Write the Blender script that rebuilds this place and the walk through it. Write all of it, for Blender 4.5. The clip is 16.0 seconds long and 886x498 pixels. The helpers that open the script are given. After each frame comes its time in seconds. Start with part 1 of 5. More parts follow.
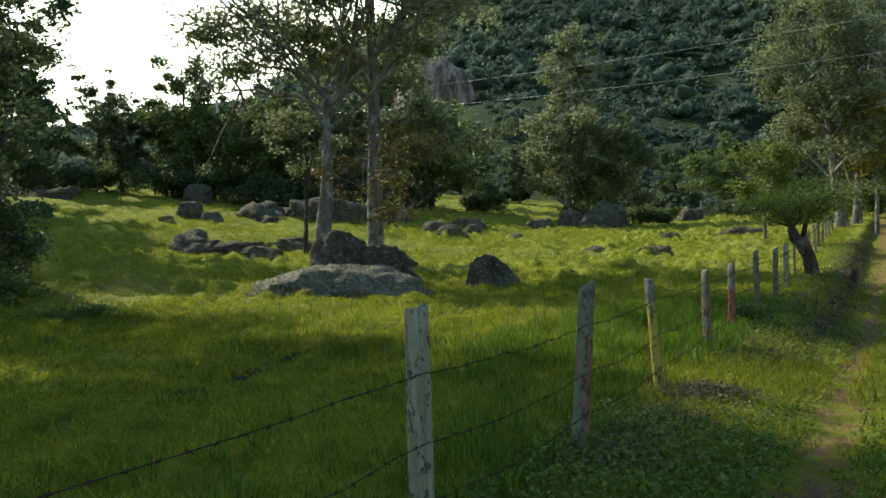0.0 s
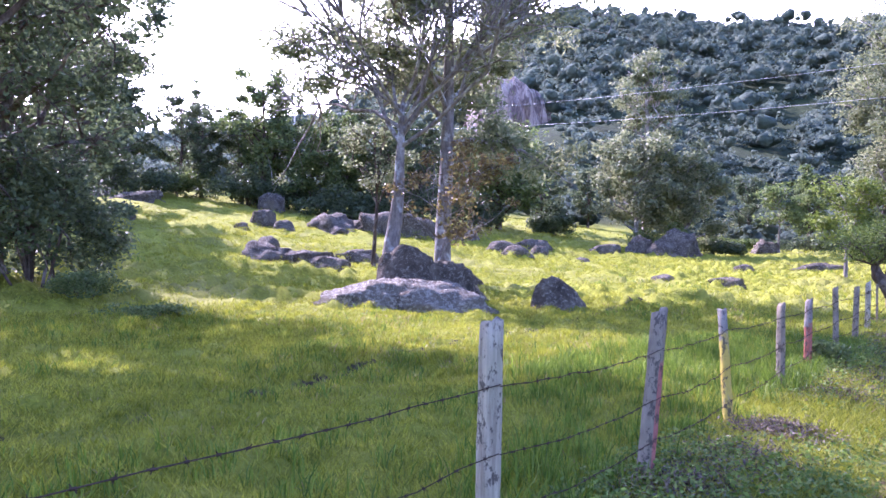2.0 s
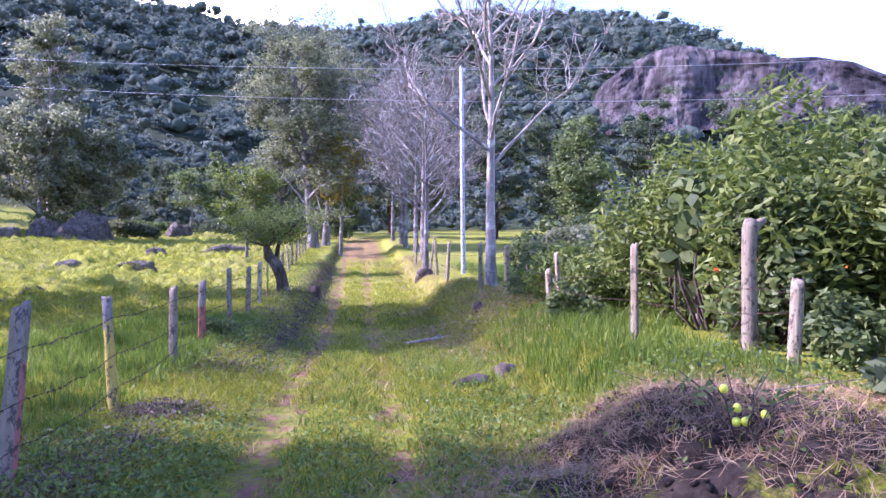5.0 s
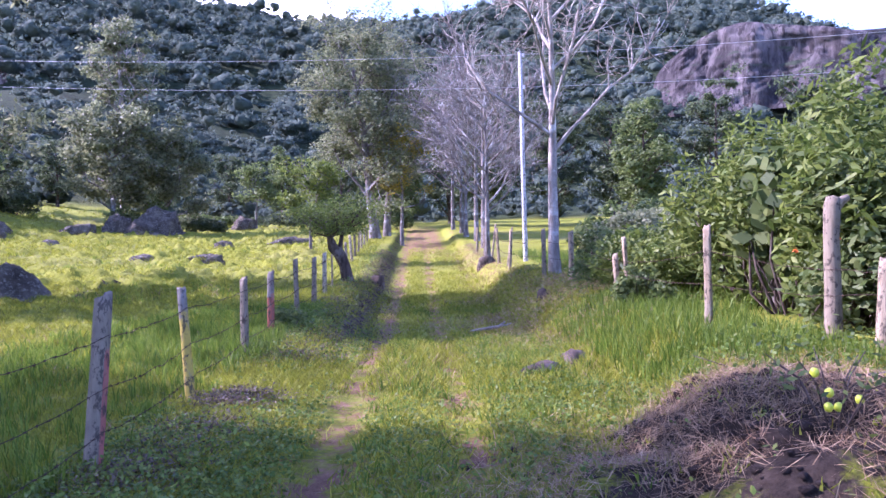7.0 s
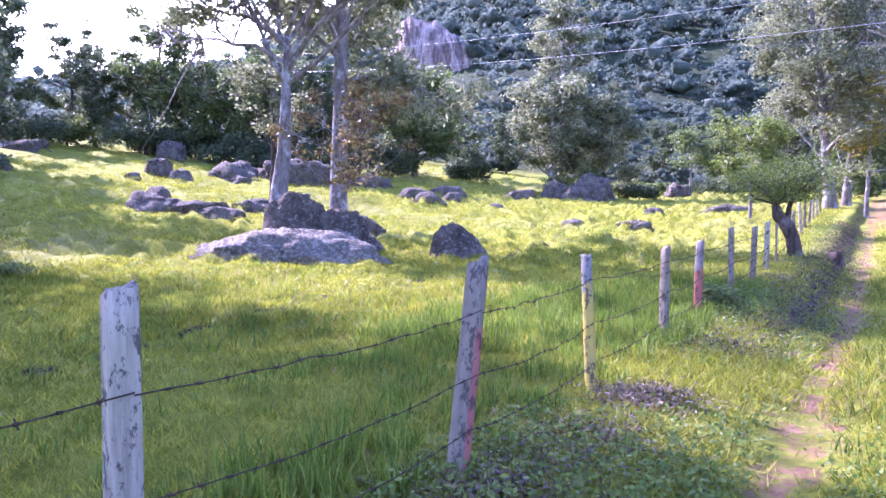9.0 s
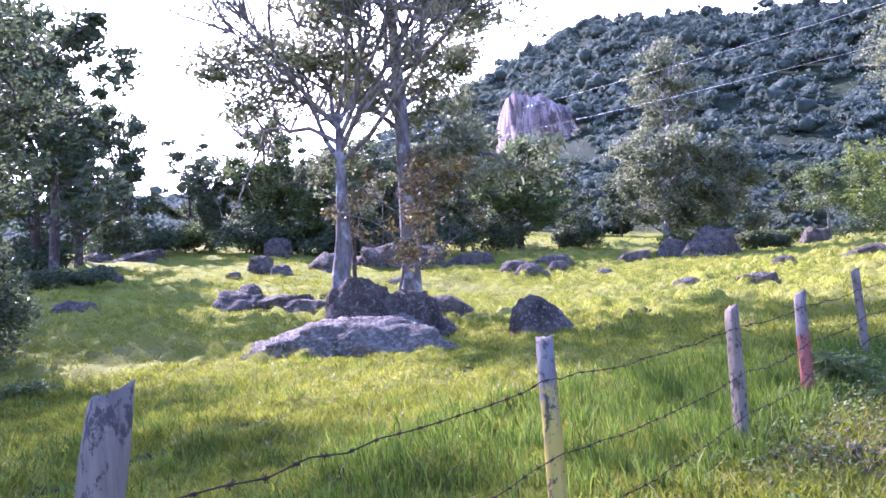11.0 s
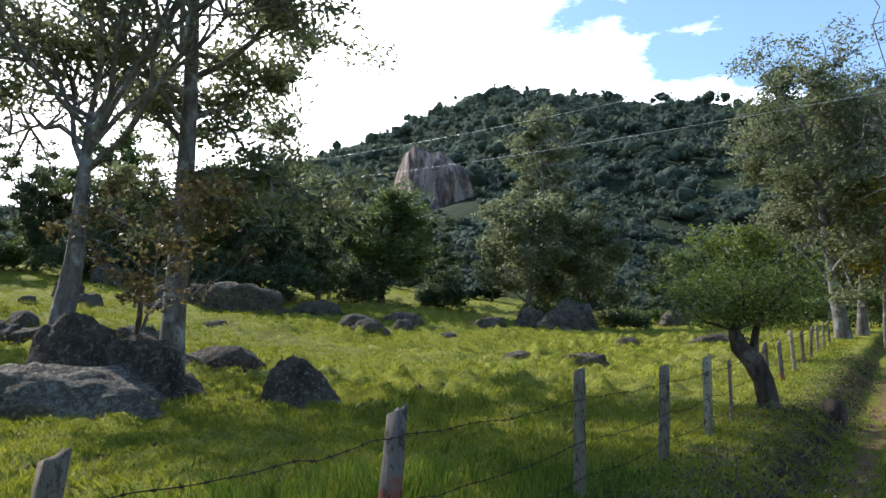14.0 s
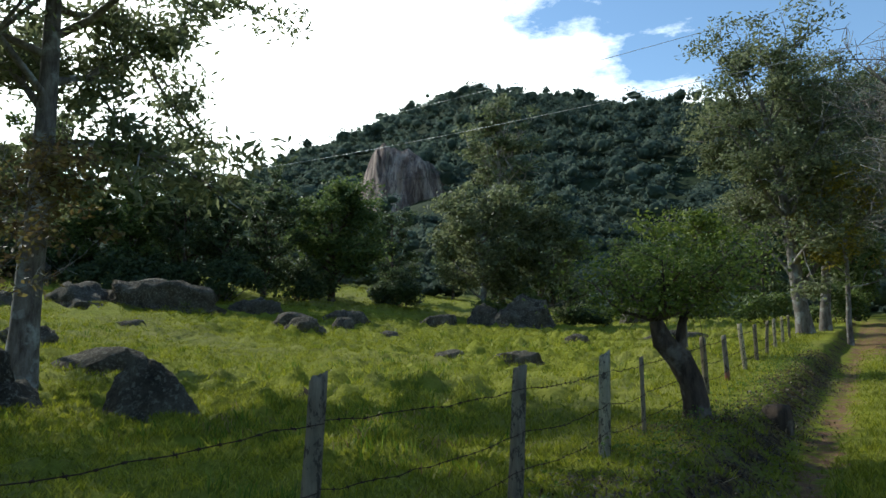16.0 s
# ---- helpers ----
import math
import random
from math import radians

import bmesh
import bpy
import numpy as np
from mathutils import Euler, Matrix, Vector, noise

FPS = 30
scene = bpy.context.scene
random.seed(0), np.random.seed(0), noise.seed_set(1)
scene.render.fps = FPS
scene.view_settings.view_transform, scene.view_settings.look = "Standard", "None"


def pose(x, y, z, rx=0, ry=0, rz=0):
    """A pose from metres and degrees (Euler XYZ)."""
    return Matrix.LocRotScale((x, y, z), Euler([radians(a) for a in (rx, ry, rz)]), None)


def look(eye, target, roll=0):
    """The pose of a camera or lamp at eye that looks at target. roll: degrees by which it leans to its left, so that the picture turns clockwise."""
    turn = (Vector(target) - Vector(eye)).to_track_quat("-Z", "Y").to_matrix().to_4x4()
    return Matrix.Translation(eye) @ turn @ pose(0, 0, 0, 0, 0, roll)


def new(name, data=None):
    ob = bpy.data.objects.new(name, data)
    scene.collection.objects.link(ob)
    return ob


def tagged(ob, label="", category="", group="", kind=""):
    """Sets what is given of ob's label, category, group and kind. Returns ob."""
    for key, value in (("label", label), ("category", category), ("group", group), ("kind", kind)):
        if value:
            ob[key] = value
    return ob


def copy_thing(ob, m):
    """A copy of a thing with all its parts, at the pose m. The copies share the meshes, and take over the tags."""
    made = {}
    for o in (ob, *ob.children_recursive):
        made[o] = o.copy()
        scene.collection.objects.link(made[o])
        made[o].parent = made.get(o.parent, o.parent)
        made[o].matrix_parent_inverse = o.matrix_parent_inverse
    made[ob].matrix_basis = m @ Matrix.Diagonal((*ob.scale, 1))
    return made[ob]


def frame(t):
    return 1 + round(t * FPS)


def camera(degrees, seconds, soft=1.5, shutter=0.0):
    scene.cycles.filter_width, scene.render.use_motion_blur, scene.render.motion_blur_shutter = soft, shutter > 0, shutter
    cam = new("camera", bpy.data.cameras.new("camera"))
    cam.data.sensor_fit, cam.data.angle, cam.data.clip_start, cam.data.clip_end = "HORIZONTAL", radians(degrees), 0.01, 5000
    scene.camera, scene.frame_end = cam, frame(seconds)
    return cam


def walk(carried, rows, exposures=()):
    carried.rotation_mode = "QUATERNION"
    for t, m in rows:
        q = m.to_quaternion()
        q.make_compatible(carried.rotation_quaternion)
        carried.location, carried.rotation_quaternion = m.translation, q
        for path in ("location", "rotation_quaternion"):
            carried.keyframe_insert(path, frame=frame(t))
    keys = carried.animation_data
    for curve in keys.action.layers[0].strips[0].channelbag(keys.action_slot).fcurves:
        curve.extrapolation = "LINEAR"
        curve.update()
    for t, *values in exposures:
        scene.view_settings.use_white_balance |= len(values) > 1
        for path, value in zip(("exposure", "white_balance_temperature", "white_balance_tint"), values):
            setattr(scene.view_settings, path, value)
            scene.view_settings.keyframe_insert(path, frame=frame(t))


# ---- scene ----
cam = camera(62.2, 16.0, soft=1.5)
PATH = [
    (0, (0.097, 0.012, 1.581), (0.072, 2.012, 1.573), -2.4),
    (0.5, (0.067, -0.007, 1.603), (0.118, 1.992, 1.619), 0.9),
    (1, (0.061, -0.154, 1.561), (0.009, 1.845, 1.585), -0.1),
    (1.5, (0.043, -0.125, 1.591), (-0.134, 1.867, 1.565), -0.3),
    (2, (0.025, -0.089, 1.557), (-0.174, 1.901, 1.603), 0.7),
    (2.5, (0.059, -0.158, 1.577), (0.047, 1.841, 1.563), 1.6),
    (3, (0.174, -0.149, 1.601), (0.638, 1.796, 1.616), 1.4),
    (3.5, (0.248, -0.137, 1.584), (1.062, 1.69, 1.598), 0.0),
    (4, (0.296, -0.154, 1.584), (1.31, 1.569, 1.624), -1.1),
    (4.5, (0.329, -0.16, 1.596), (1.5, 1.461, 1.62), -1.0),
    (4.7, (0.341, -0.177, 1.598), (1.56, 1.409, 1.601), -0.6),
    (7, (0.322, -0.081, 1.568), (1.406, 1.6, 1.541), -1.7),
    (7.5, (0.459, 0.039, 1.528), (1.287, 1.857, 1.425), -2.1),
    (8, (0.557, 0.339, 1.576), (1.038, 2.274, 1.418), -2.1),
    (8.5, (0.712, 0.807, 1.465), (0.767, 2.806, 1.457), -3.9),
    (9, (0.927, 1.461, 1.496), (0.926, 3.459, 1.404), -0.4),
    (9.5, (1.191, 2.097, 1.505), (1.075, 4.094, 1.459), -1.1),
    (10, (1.511, 2.738, 1.538), (1.261, 4.721, 1.613), -2.3),
    (10.2, (1.641, 2.974, 1.496), (1.389, 4.953, 1.638), -6.1),
    (12.3, (3.594, 5.514, 1.366), (3.144, 7.46, 1.47), -3.0),
    (12.5, (3.742, 5.729, 1.393), (3.424, 7.7, 1.517), -2.4),
    (13, (4.216, 6.367, 1.409), (4.095, 8.353, 1.614), -3.0),
    (13.5, (4.6, 7.072, 1.452), (4.602, 9.06, 1.675), 0.4),
    (14, (4.968, 7.696, 1.456), (4.915, 9.678, 1.719), -0.3),
    (14.5, (5.366, 8.374, 1.445), (5.339, 10.357, 1.703), -1.0),
    (15, (5.836, 8.963, 1.435), (5.735, 10.941, 1.708), -0.1),
    (15.5, (6.279, 9.559, 1.423), (6.242, 11.532, 1.75), -0.4),
    (16, (6.684, 10.304, 1.392), (6.695, 12.287, 1.655), -0.8),
]
EXPOSURES = [(0.0, 0.85, 6950, -6), (0.4, 1.75, 6550, 8), (0.8, 2.2, 6050, 24), (1.5, 2.65, 5550, 43), (3.0, 2.6, 5250, 58), (4.7, 2.25, 5200, 55), (7.0, 2.2, 5200, 55),
             (7.5, 2.6, 5200, 57), (8.0, 3.0, 5200, 59), (8.5, 3.0, 5200, 59), (9.0, 2.9, 5200, 60), (9.5, 2.8, 5150, 61), (10.2, 2.8, 5100, 61), (12.5, 1.65, 5700, 33), (13.5, 1.15, 6000, 17), (14.5, 0.85, 6050, 7), (16.0, 0.4, 6000, 0)]
walk(cam, [(t, look(eye, target, roll)) for t, eye, target, roll in PATH], EXPOSURES)

# ---------------------------------------------------------------- light
SUN_HEADING, SUN_HEIGHT = -48.0, 38.0
sun_dir = Vector((math.sin(radians(SUN_HEADING)) * math.cos(radians(SUN_HEIGHT)),
                  math.cos(radians(SUN_HEADING)) * math.cos(radians(SUN_HEIGHT)), math.sin(radians(SUN_HEIGHT))))
sun = new("sun", bpy.data.lights.new("sun", "SUN"))
sun.data.energy, sun.data.angle, sun.data.color = 3.5, radians(0.6), (1.0, 0.93, 0.82)
sun.matrix_world = look(sun_dir * 50, (0, 0, 0))

world = bpy.data.worlds.new("sky")
scene.world = world
world.use_nodes = True
wt = world.node_tree
wt.nodes.clear()


def wn(kind, **props):
    n = wt.nodes.new(kind)
    for k, v in props.items():
        n.inputs[k].default_value = v
    return n


sky = wn("ShaderNodeTexSky")
sky.sky_type, sky.sun_disc = "NISHITA", False
sky.sun_elevation, sky.sun_rotation = radians(SUN_HEIGHT), radians(SUN_HEADING)
sky.air_density, sky.dust_density, sky.ozone_density = 1.0, 0.2, 1.8
wcoord = wn("ShaderNodeTexCoord")
wmap = wn("ShaderNodeMapping")
wmap.inputs["Scale"].default_value = (1.0, 1.0, 2.2)
wnoise = wn("ShaderNodeTexNoise", Scale=3.4, Detail=9.0, Roughness=0.62)
wdot = wt.nodes.new("ShaderNodeVectorMath")
wdot.operation = "DOT_PRODUCT"
wdot.inputs[1].default_value = Vector((math.sin(radians(-22)), math.cos(radians(-22)), 0.42)).normalized()
wmix = wt.nodes.new("ShaderNodeMath")
wmix.operation = "MULTIPLY_ADD"
wmix.inputs[1].default_value = 1.6
wsep = wn("ShaderNodeSeparateXYZ")
wlow = wt.nodes.new("ShaderNodeMath")
wlow.operation = "MULTIPLY_ADD"
wlow.inputs[1].default_value = -1.6
wramp = wn("ShaderNodeMapRange")
for key, val in (("From Min", 1.17), ("From Max", 1.36)):
    wramp.inputs[key].default_value = val
wsky = wn("ShaderNodeBackground", Strength=0.135)
wcloud = wn("ShaderNodeBackground", Color=(1.0, 0.985, 0.96, 1), Strength=2.25)
wblend = wn("ShaderNodeMixShader")
wout = wn("ShaderNodeOutputWorld")
for a, b in ((wcoord.outputs["Generated"], wmap.inputs["Vector"]), (wmap.outputs[0], wnoise.inputs["Vector"]),
             (wcoord.outputs["Generated"], wdot.inputs[0]), (wdot.outputs["Value"], wmix.inputs[0]),
             (wnoise.outputs[0], wmix.inputs[2]), (wcoord.outputs["Generated"], wsep.inputs[0]), (wsep.outputs["Z"], wlow.inputs[0]),
             (wmix.outputs[0], wlow.inputs[2]), (wlow.outputs[0], wramp.inputs["Value"]),
             (wramp.outputs["Result"], wblend.inputs["Fac"]), (sky.outputs[0], wsky.inputs["Color"]),
             (wsky.outputs[0], wblend.inputs[1]), (wcloud.outputs[0], wblend.inputs[2]), (wblend.outputs[0], wout.inputs["Surface"])):
    wt.links.new(a, b)


# ---------------------------------------------------------------- materials
class Mat:
    """A node material under construction."""

    def __init__(self, name, rough=0.85, spec=0.25):
        self.m = bpy.data.materials.new(name)
        self.m.use_nodes = True
        self.t = self.m.node_tree
        self.b = self.t.nodes["Principled BSDF"]
        self.b.inputs["Roughness"].default_value = rough
        self.b.inputs["Specular IOR Level"].default_value = spec
        self.out = self.t.nodes["Material Output"]
        self.co = self.t.nodes.new("ShaderNodeTexCoord")

    def node(self, kind):
        return self.t.nodes.new(kind)

    def link(self, a, b):
        self.t.links.new(a, b)

    def noise(self, scale, detail=5.0, rough=0.6, stretch=None):
        n = self.node("ShaderNodeTexNoise")
        n.inputs["Scale"].default_value, n.inputs["Detail"].default_value, n.inputs["Roughness"].default_value = scale, detail, rough
        src = self.co.outputs["Object"]
        if stretch:
            mp = self.node("ShaderNodeMapping")
            mp.inputs["Scale"].default_value = stretch
            self.link(src, mp.inputs["Vector"])
            src = mp.outputs[0]
        self.link(src, n.inputs["Vector"])
        return n.outputs[0]

    def ramp(self, fac, stops):
        r = self.node("ShaderNodeValToRGB")
        els = r.color_ramp.elements
        while len(els) < len(stops):
            els.new(0.5)
        for e, (p, c) in zip(els, stops):
            e.position, e.color = p, (*c, 1)
        self.link(fac, r.inputs["Fac"])
        return r.outputs[0]

    def mix(self, fac, a, b, mode="MIX"):
        n = self.node("ShaderNodeMix")
        n.data_type, n.blend_type = "RGBA", mode
        for v, s in ((fac, n.inputs[0]), (a, n.inputs[6]), (b, n.inputs[7])):
            if isinstance(v, (int, float)):
                s.default_value = v
            elif isinstance(v, tuple):
                s.default_value = (*v, 1)
            else:
                self.link(v, s)
        return n.outputs[2]

    def rng(self, fac, a, b, lo=0.0, hi=1.0):
        n = self.node("ShaderNodeMapRange")
        for key, val in (("From Min", a), ("From Max", b), ("To Min", lo), ("To Max", hi)):
            n.inputs[key].default_value = val
        self.link(fac, n.inputs["Value"])
        return n.outputs["Result"]

    def attr(self, name):
        n = self.node("ShaderNodeAttribute")
        n.attribute_name = name
        return n.outputs["Fac"]

    def island(self):
        return self.node("ShaderNodeNewGeometry").outputs["Random Per Island"]

    def chance(self):
        return self.node("ShaderNodeObjectInfo").outputs["Random"]

    def color(self, c):
        if isinstance(c, tuple):
            self.b.inputs["Base Color"].default_value = (*c, 1)
        else:
            self.link(c, self.b.inputs["Base Color"])
        return self

    def bump(self, fac, strength, dist=0.02):
        n = self.node("ShaderNodeBump")
        n.inputs["Strength"].default_value, n.inputs["Distance"].default_value = strength, dist
        self.link(fac, n.inputs["Height"])
        self.link(n.outputs[0], self.b.inputs["Normal"])
        return self

    def thin(self, col, share):
        """Light that passes through a leaf or blade."""
        tr = self.node("ShaderNodeBsdfTranslucent")
        self.link(col, tr.inputs["Color"])
        mx = self.node("ShaderNodeMixShader")
        mx.inputs["Fac"].default_value = share
        self.link(self.b.outputs[0], mx.inputs[1])
        self.link(tr.outputs[0], mx.inputs[2])
        self.link(mx.outputs[0], self.out.inputs["Surface"])
        return self


def leaf_mat(name, dark, mid, light, share=0.45, rough=0.55):
    k = Mat(name, rough, 0.3)
    c = k.ramp(k.island(), [(0.0, dark), (0.5, mid), (1.0, light)])
    c = k.mix(k.rng(k.noise(0.35, 3), 0.35, 0.7), c, k.mix(1.0, c, (0.72, 0.78, 0.7), "MULTIPLY"))
    return k.color(c).thin(c, share).m


def bark_mat(name, dark, light, patch, scale=6.0):
    k = Mat(name, 0.95, 0.15)
    n1 = k.noise(scale, 8, 0.7, (1, 1, 0.3))
    n2 = k.noise(scale * 0.35, 4, 0.6)
    n3 = k.noise(scale * 5, 6, 0.7)
    c = k.mix(k.rng(n1, 0.35, 0.68), dark, light)
    c = k.mix(k.rng(n2, 0.52, 0.64), c, patch)
    c = k.mix(k.rng(n3, 0.6, 0.75, 0, 0.5), c, dark)
    return k.color(c).bump(n1, 0.8, 0.03).m


def rock_mat(name, dark, mid, light, lichen, cover=0.53):
    k = Mat(name, 0.95, 0.2)
    n1 = k.noise(1.6, 7, 0.7)
    n2 = k.noise(8.5, 9, 0.8)
    n3 = k.noise(24, 6, 0.75)
    c = k.ramp(n1, [(0.3, dark), (0.5, mid), (0.68, light)])
    c = k.mix(k.rng(n2, cover, cover + 0.06, 0, 0.8), c, lichen)
    c = k.mix(k.rng(n3, 0.5, 0.72, 0, 0.8), c, dark)
    return k.color(c).bump(k.mix(0.5, n2, n3), 1.0, 0.2).m


def wood_mat(name, dark, light, stain, amount=0.5, paint=None, top=0.9, one_side=False):
    k = Mat(name, 0.9, 0.15)
    n1 = k.noise(22, 8, 0.7, (1, 1, 0.08))
    n2 = k.noise(3.5, 5, 0.6)
    n3 = k.noise(15, 6, 0.78, (1, 1, 0.6))
    c = k.mix(k.rng(n1, 0.3, 0.72), dark, light)
    c = k.mix(k.rng(n2, 0.42, 0.62, 0, amount), c, stain)
    if paint:
        sep = k.node("ShaderNodeSeparateXYZ")
        k.link(k.co.outputs["Object"], sep.inputs[0])
        add = k.node("ShaderNodeMath")
        k.link(sep.outputs["Z"], add.inputs[0])
        k.link(k.rng(k.noise(5, 6, 0.7), 0.3, 0.7, -0.12, 0.12), add.inputs[1])
        worn = k.rng(k.noise(16, 7, 0.75, (1, 1, 0.25)), 0.34, 0.46, 0.3, 1.0)
        both = k.node("ShaderNodeMath")
        both.operation = "MULTIPLY"
        k.link(k.rng(add.outputs[0], top + 0.03, top - 0.03), both.inputs[0])
        k.link(worn, both.inputs[1])
        if one_side:
            face = k.node("ShaderNodeMath")
            face.operation = "MULTIPLY"
            k.link(both.outputs[0], face.inputs[0])
            turn = k.node("ShaderNodeSeparateXYZ")
            k.link(k.co.outputs["Normal"], turn.inputs[0])
            k.link(k.rng(turn.outputs["X"], 0.55, 0.7), face.inputs[1])
            both = face
        c = k.mix(both.outputs[0], c, paint)
    c = k.mix(k.rng(n3, 0.53, 0.58, 0, 0.85), c, (0.055, 0.045, 0.035))
    return k.color(c).bump(n1, 0.9, 0.012).m


def ground_mat():
    k = Mat("ground", 0.95, 0.1)
    fine, mid, big = k.noise(9, 8, 0.75), k.noise(1.3, 6, 0.65), k.noise(0.16, 4, 0.6)
    turf = k.ramp(fine, [(0.25, (0.05, 0.065, 0.008)), (0.5, (0.17, 0.185, 0.016)), (0.75, (0.31, 0.315, 0.035))])
    turf = k.mix(k.rng(mid, 0.42, 0.68, 0, 0.7), turf, (0.28, 0.28, 0.04))
    turf = k.mix(k.rng(big, 0.5, 0.7, 0, 0.5), turf, (0.2, 0.18, 0.08))
    soil = k.ramp(k.noise(6, 9, 0.75), [(0.3, (0.10, 0.055, 0.03)), (0.55, (0.235, 0.13, 0.075)), (0.75, (0.34, 0.22, 0.14))])
    dirt_shade = k.ramp(k.noise(11, 8, 0.75), [(0.35, (0.024, 0.017, 0.012)), (0.7, (0.085, 0.062, 0.043))])
    # very dark green for the ground beneath the hill forest
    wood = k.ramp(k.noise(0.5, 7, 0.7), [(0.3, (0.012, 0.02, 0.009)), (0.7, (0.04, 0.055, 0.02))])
    edge = k.noise(2.6, 7, 0.7)
    soft = k.rng(edge, 0.3, 0.7, -0.45, 0.45)

    def mask(name, lo=0.4, hi=0.65):
        add = k.node("ShaderNodeMath")
        k.link(k.attr(name), add.inputs[0])
        k.link(soft, add.inputs[1])
        return k.rng(add.outputs[0], lo, hi)

    c = k.mix(mask("soil"), turf, soil)
    c = k.mix(mask("dirt_shade"), c, dirt_shade)
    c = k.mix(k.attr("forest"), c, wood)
    return k.color(c).bump(k.mix(0.6, fine, mid), 1.0, 0.16).m


def canopy_mat():
    k = Mat("hazed_leaf_canopy", 0.85, 0.15)
    crowns, sprays, fine = k.noise(0.11, 3, 0.6), k.noise(0.9, 6, 0.7), k.noise(2.6, 6, 0.75)
    # leaf greens lightened and cooled: distance haze put into the colour
    c = k.ramp(crowns, [(0.3, (0.06, 0.085, 0.066)), (0.5, (0.105, 0.14, 0.105)), (0.7, (0.165, 0.195, 0.14))])
    c = k.mix(k.rng(sprays, 0.4, 0.65, 0, 0.6), c, k.mix(1.0, c, (1.5, 1.45, 1.35), "MULTIPLY"))
    c = k.mix(k.rng(fine, 0.45, 0.65, 0, 0.5), c, k.mix(1.0, c, (0.5, 0.55, 0.55), "MULTIPLY"))
    return k.color(c).bump(k.mix(0.5, sprays, fine), 1.0, 0.7).thin(c, 0.4).m


M_GROUND = ground_mat()
M_ROCK = rock_mat("granite", (0.032, 0.025, 0.018), (0.115, 0.095, 0.07), (0.21, 0.18, 0.135), (0.35, 0.32, 0.25))
M_SLAB = rock_mat("lichened_granite", (0.055, 0.045, 0.034), (0.18, 0.155, 0.118), (0.29, 0.255, 0.195), (0.47, 0.44, 0.36), 0.5)
M_BARK = bark_mat("bark", (0.075, 0.06, 0.05), (0.27, 0.24, 0.21), (0.36, 0.36, 0.33))
M_BARK_DARK = bark_mat("dark_bark", (0.03, 0.022, 0.017), (0.13, 0.095, 0.07), (0.20, 0.17, 0.14))
M_BARK_PALE = bark_mat("pale_bark", (0.17, 0.14, 0.11), (0.39, 0.345, 0.29), (0.5, 0.465, 0.4))
M_LEAF = leaf_mat("leaf_green", (0.07, 0.1, 0.03), (0.13, 0.175, 0.05), (0.21, 0.245, 0.08), 0.5)
M_LEAF_DARK = leaf_mat("leaf_dark", (0.05, 0.07, 0.034), (0.095, 0.125, 0.055), (0.15, 0.18, 0.08), 0.48)
M_LEAF_GREY = leaf_mat("leaf_grey_green", (0.11, 0.125, 0.06), (0.2, 0.22, 0.105), (0.31, 0.315, 0.17), 0.52)
M_LEAF_BRIGHT = leaf_mat("leaf_bright", (0.07, 0.105, 0.016), (0.14, 0.185, 0.03), (0.24, 0.275, 0.06), 0.45)
M_LEAF_BROWN = leaf_mat("leaf_brown", (0.09, 0.06, 0.03), (0.17, 0.12, 0.05), (0.26, 0.22, 0.07), 0.4)
M_LEAF_YELLOW = leaf_mat("leaf_yellow", (0.13, 0.13, 0.02), (0.26, 0.22, 0.04), (0.4, 0.3, 0.05), 0.45)
M_CANOPY = canopy_mat()
M_BLADE = leaf_mat("grass_blade", (0.125, 0.145, 0.012), (0.26, 0.275, 0.02), (0.41, 0.385, 0.045), 0.5)
M_BLADE_LUSH = leaf_mat("grass_lush", (0.055, 0.105, 0.01), (0.13, 0.2, 0.018), (0.235, 0.295, 0.04), 0.5)
M_WEED = leaf_mat("weed_leaf", (0.08, 0.135, 0.02), (0.15, 0.225, 0.035), (0.25, 0.325, 0.07), 0.5)
M_STRAW = leaf_mat("straw", (0.17, 0.1, 0.05), (0.33, 0.205, 0.105), (0.5, 0.345, 0.19), 0.25)
M_LITTER = leaf_mat("dead_leaf", (0.05, 0.034, 0.02), (0.13, 0.088, 0.05), (0.23, 0.165, 0.095), 0.2)
M_POST = wood_mat("post_pale", (0.15, 0.12, 0.08), (0.50, 0.425, 0.285), (0.36, 0.33, 0.205))
M_POST_GREY = wood_mat("post_grey", (0.11, 0.088, 0.062), (0.31, 0.245, 0.165), (0.24, 0.205, 0.135))
M_POST_RED = wood_mat("post_red", (0.12, 0.10, 0.085), (0.30, 0.25, 0.21), (0.24, 0.2, 0.17), 0.5, (0.33, 0.105, 0.07), 0.72)
M_POST_STAINED = wood_mat("post_stained", (0.11, 0.088, 0.062), (0.31, 0.245, 0.165), (0.24, 0.205, 0.135), 0.5, (0.36, 0.12, 0.09), 0.85, True)
M_POST_YELLOW = wood_mat("post_yellow", (0.09, 0.08, 0.065), (0.27, 0.24, 0.2), (0.2, 0.18, 0.14), 0.5, (0.42, 0.31, 0.06), 0.88)
M_POST_RAW = wood_mat("post_raw", (0.2, 0.14, 0.085), (0.38, 0.3, 0.19), (0.29, 0.25, 0.17), 0.5)
M_WIRE = Mat("rusty_wire", 0.85, 0.15).color((0.055, 0.034, 0.022)).m
k_ = Mat("cable", 0.45, 0.5).color((0.4, 0.4, 0.4))
k_.b.inputs["Metallic"].default_value = 0.5
M_CABLE = k_.m
M_CONCRETE = wood_mat("pole_grey", (0.35, 0.33, 0.31), (0.55, 0.53, 0.5), (0.48, 0.47, 0.45), 0.5)
M_CLOD = rock_mat("earth_clod", (0.014, 0.01, 0.008), (0.045, 0.032, 0.024), (0.085, 0.062, 0.046), (0.07, 0.05, 0.036))
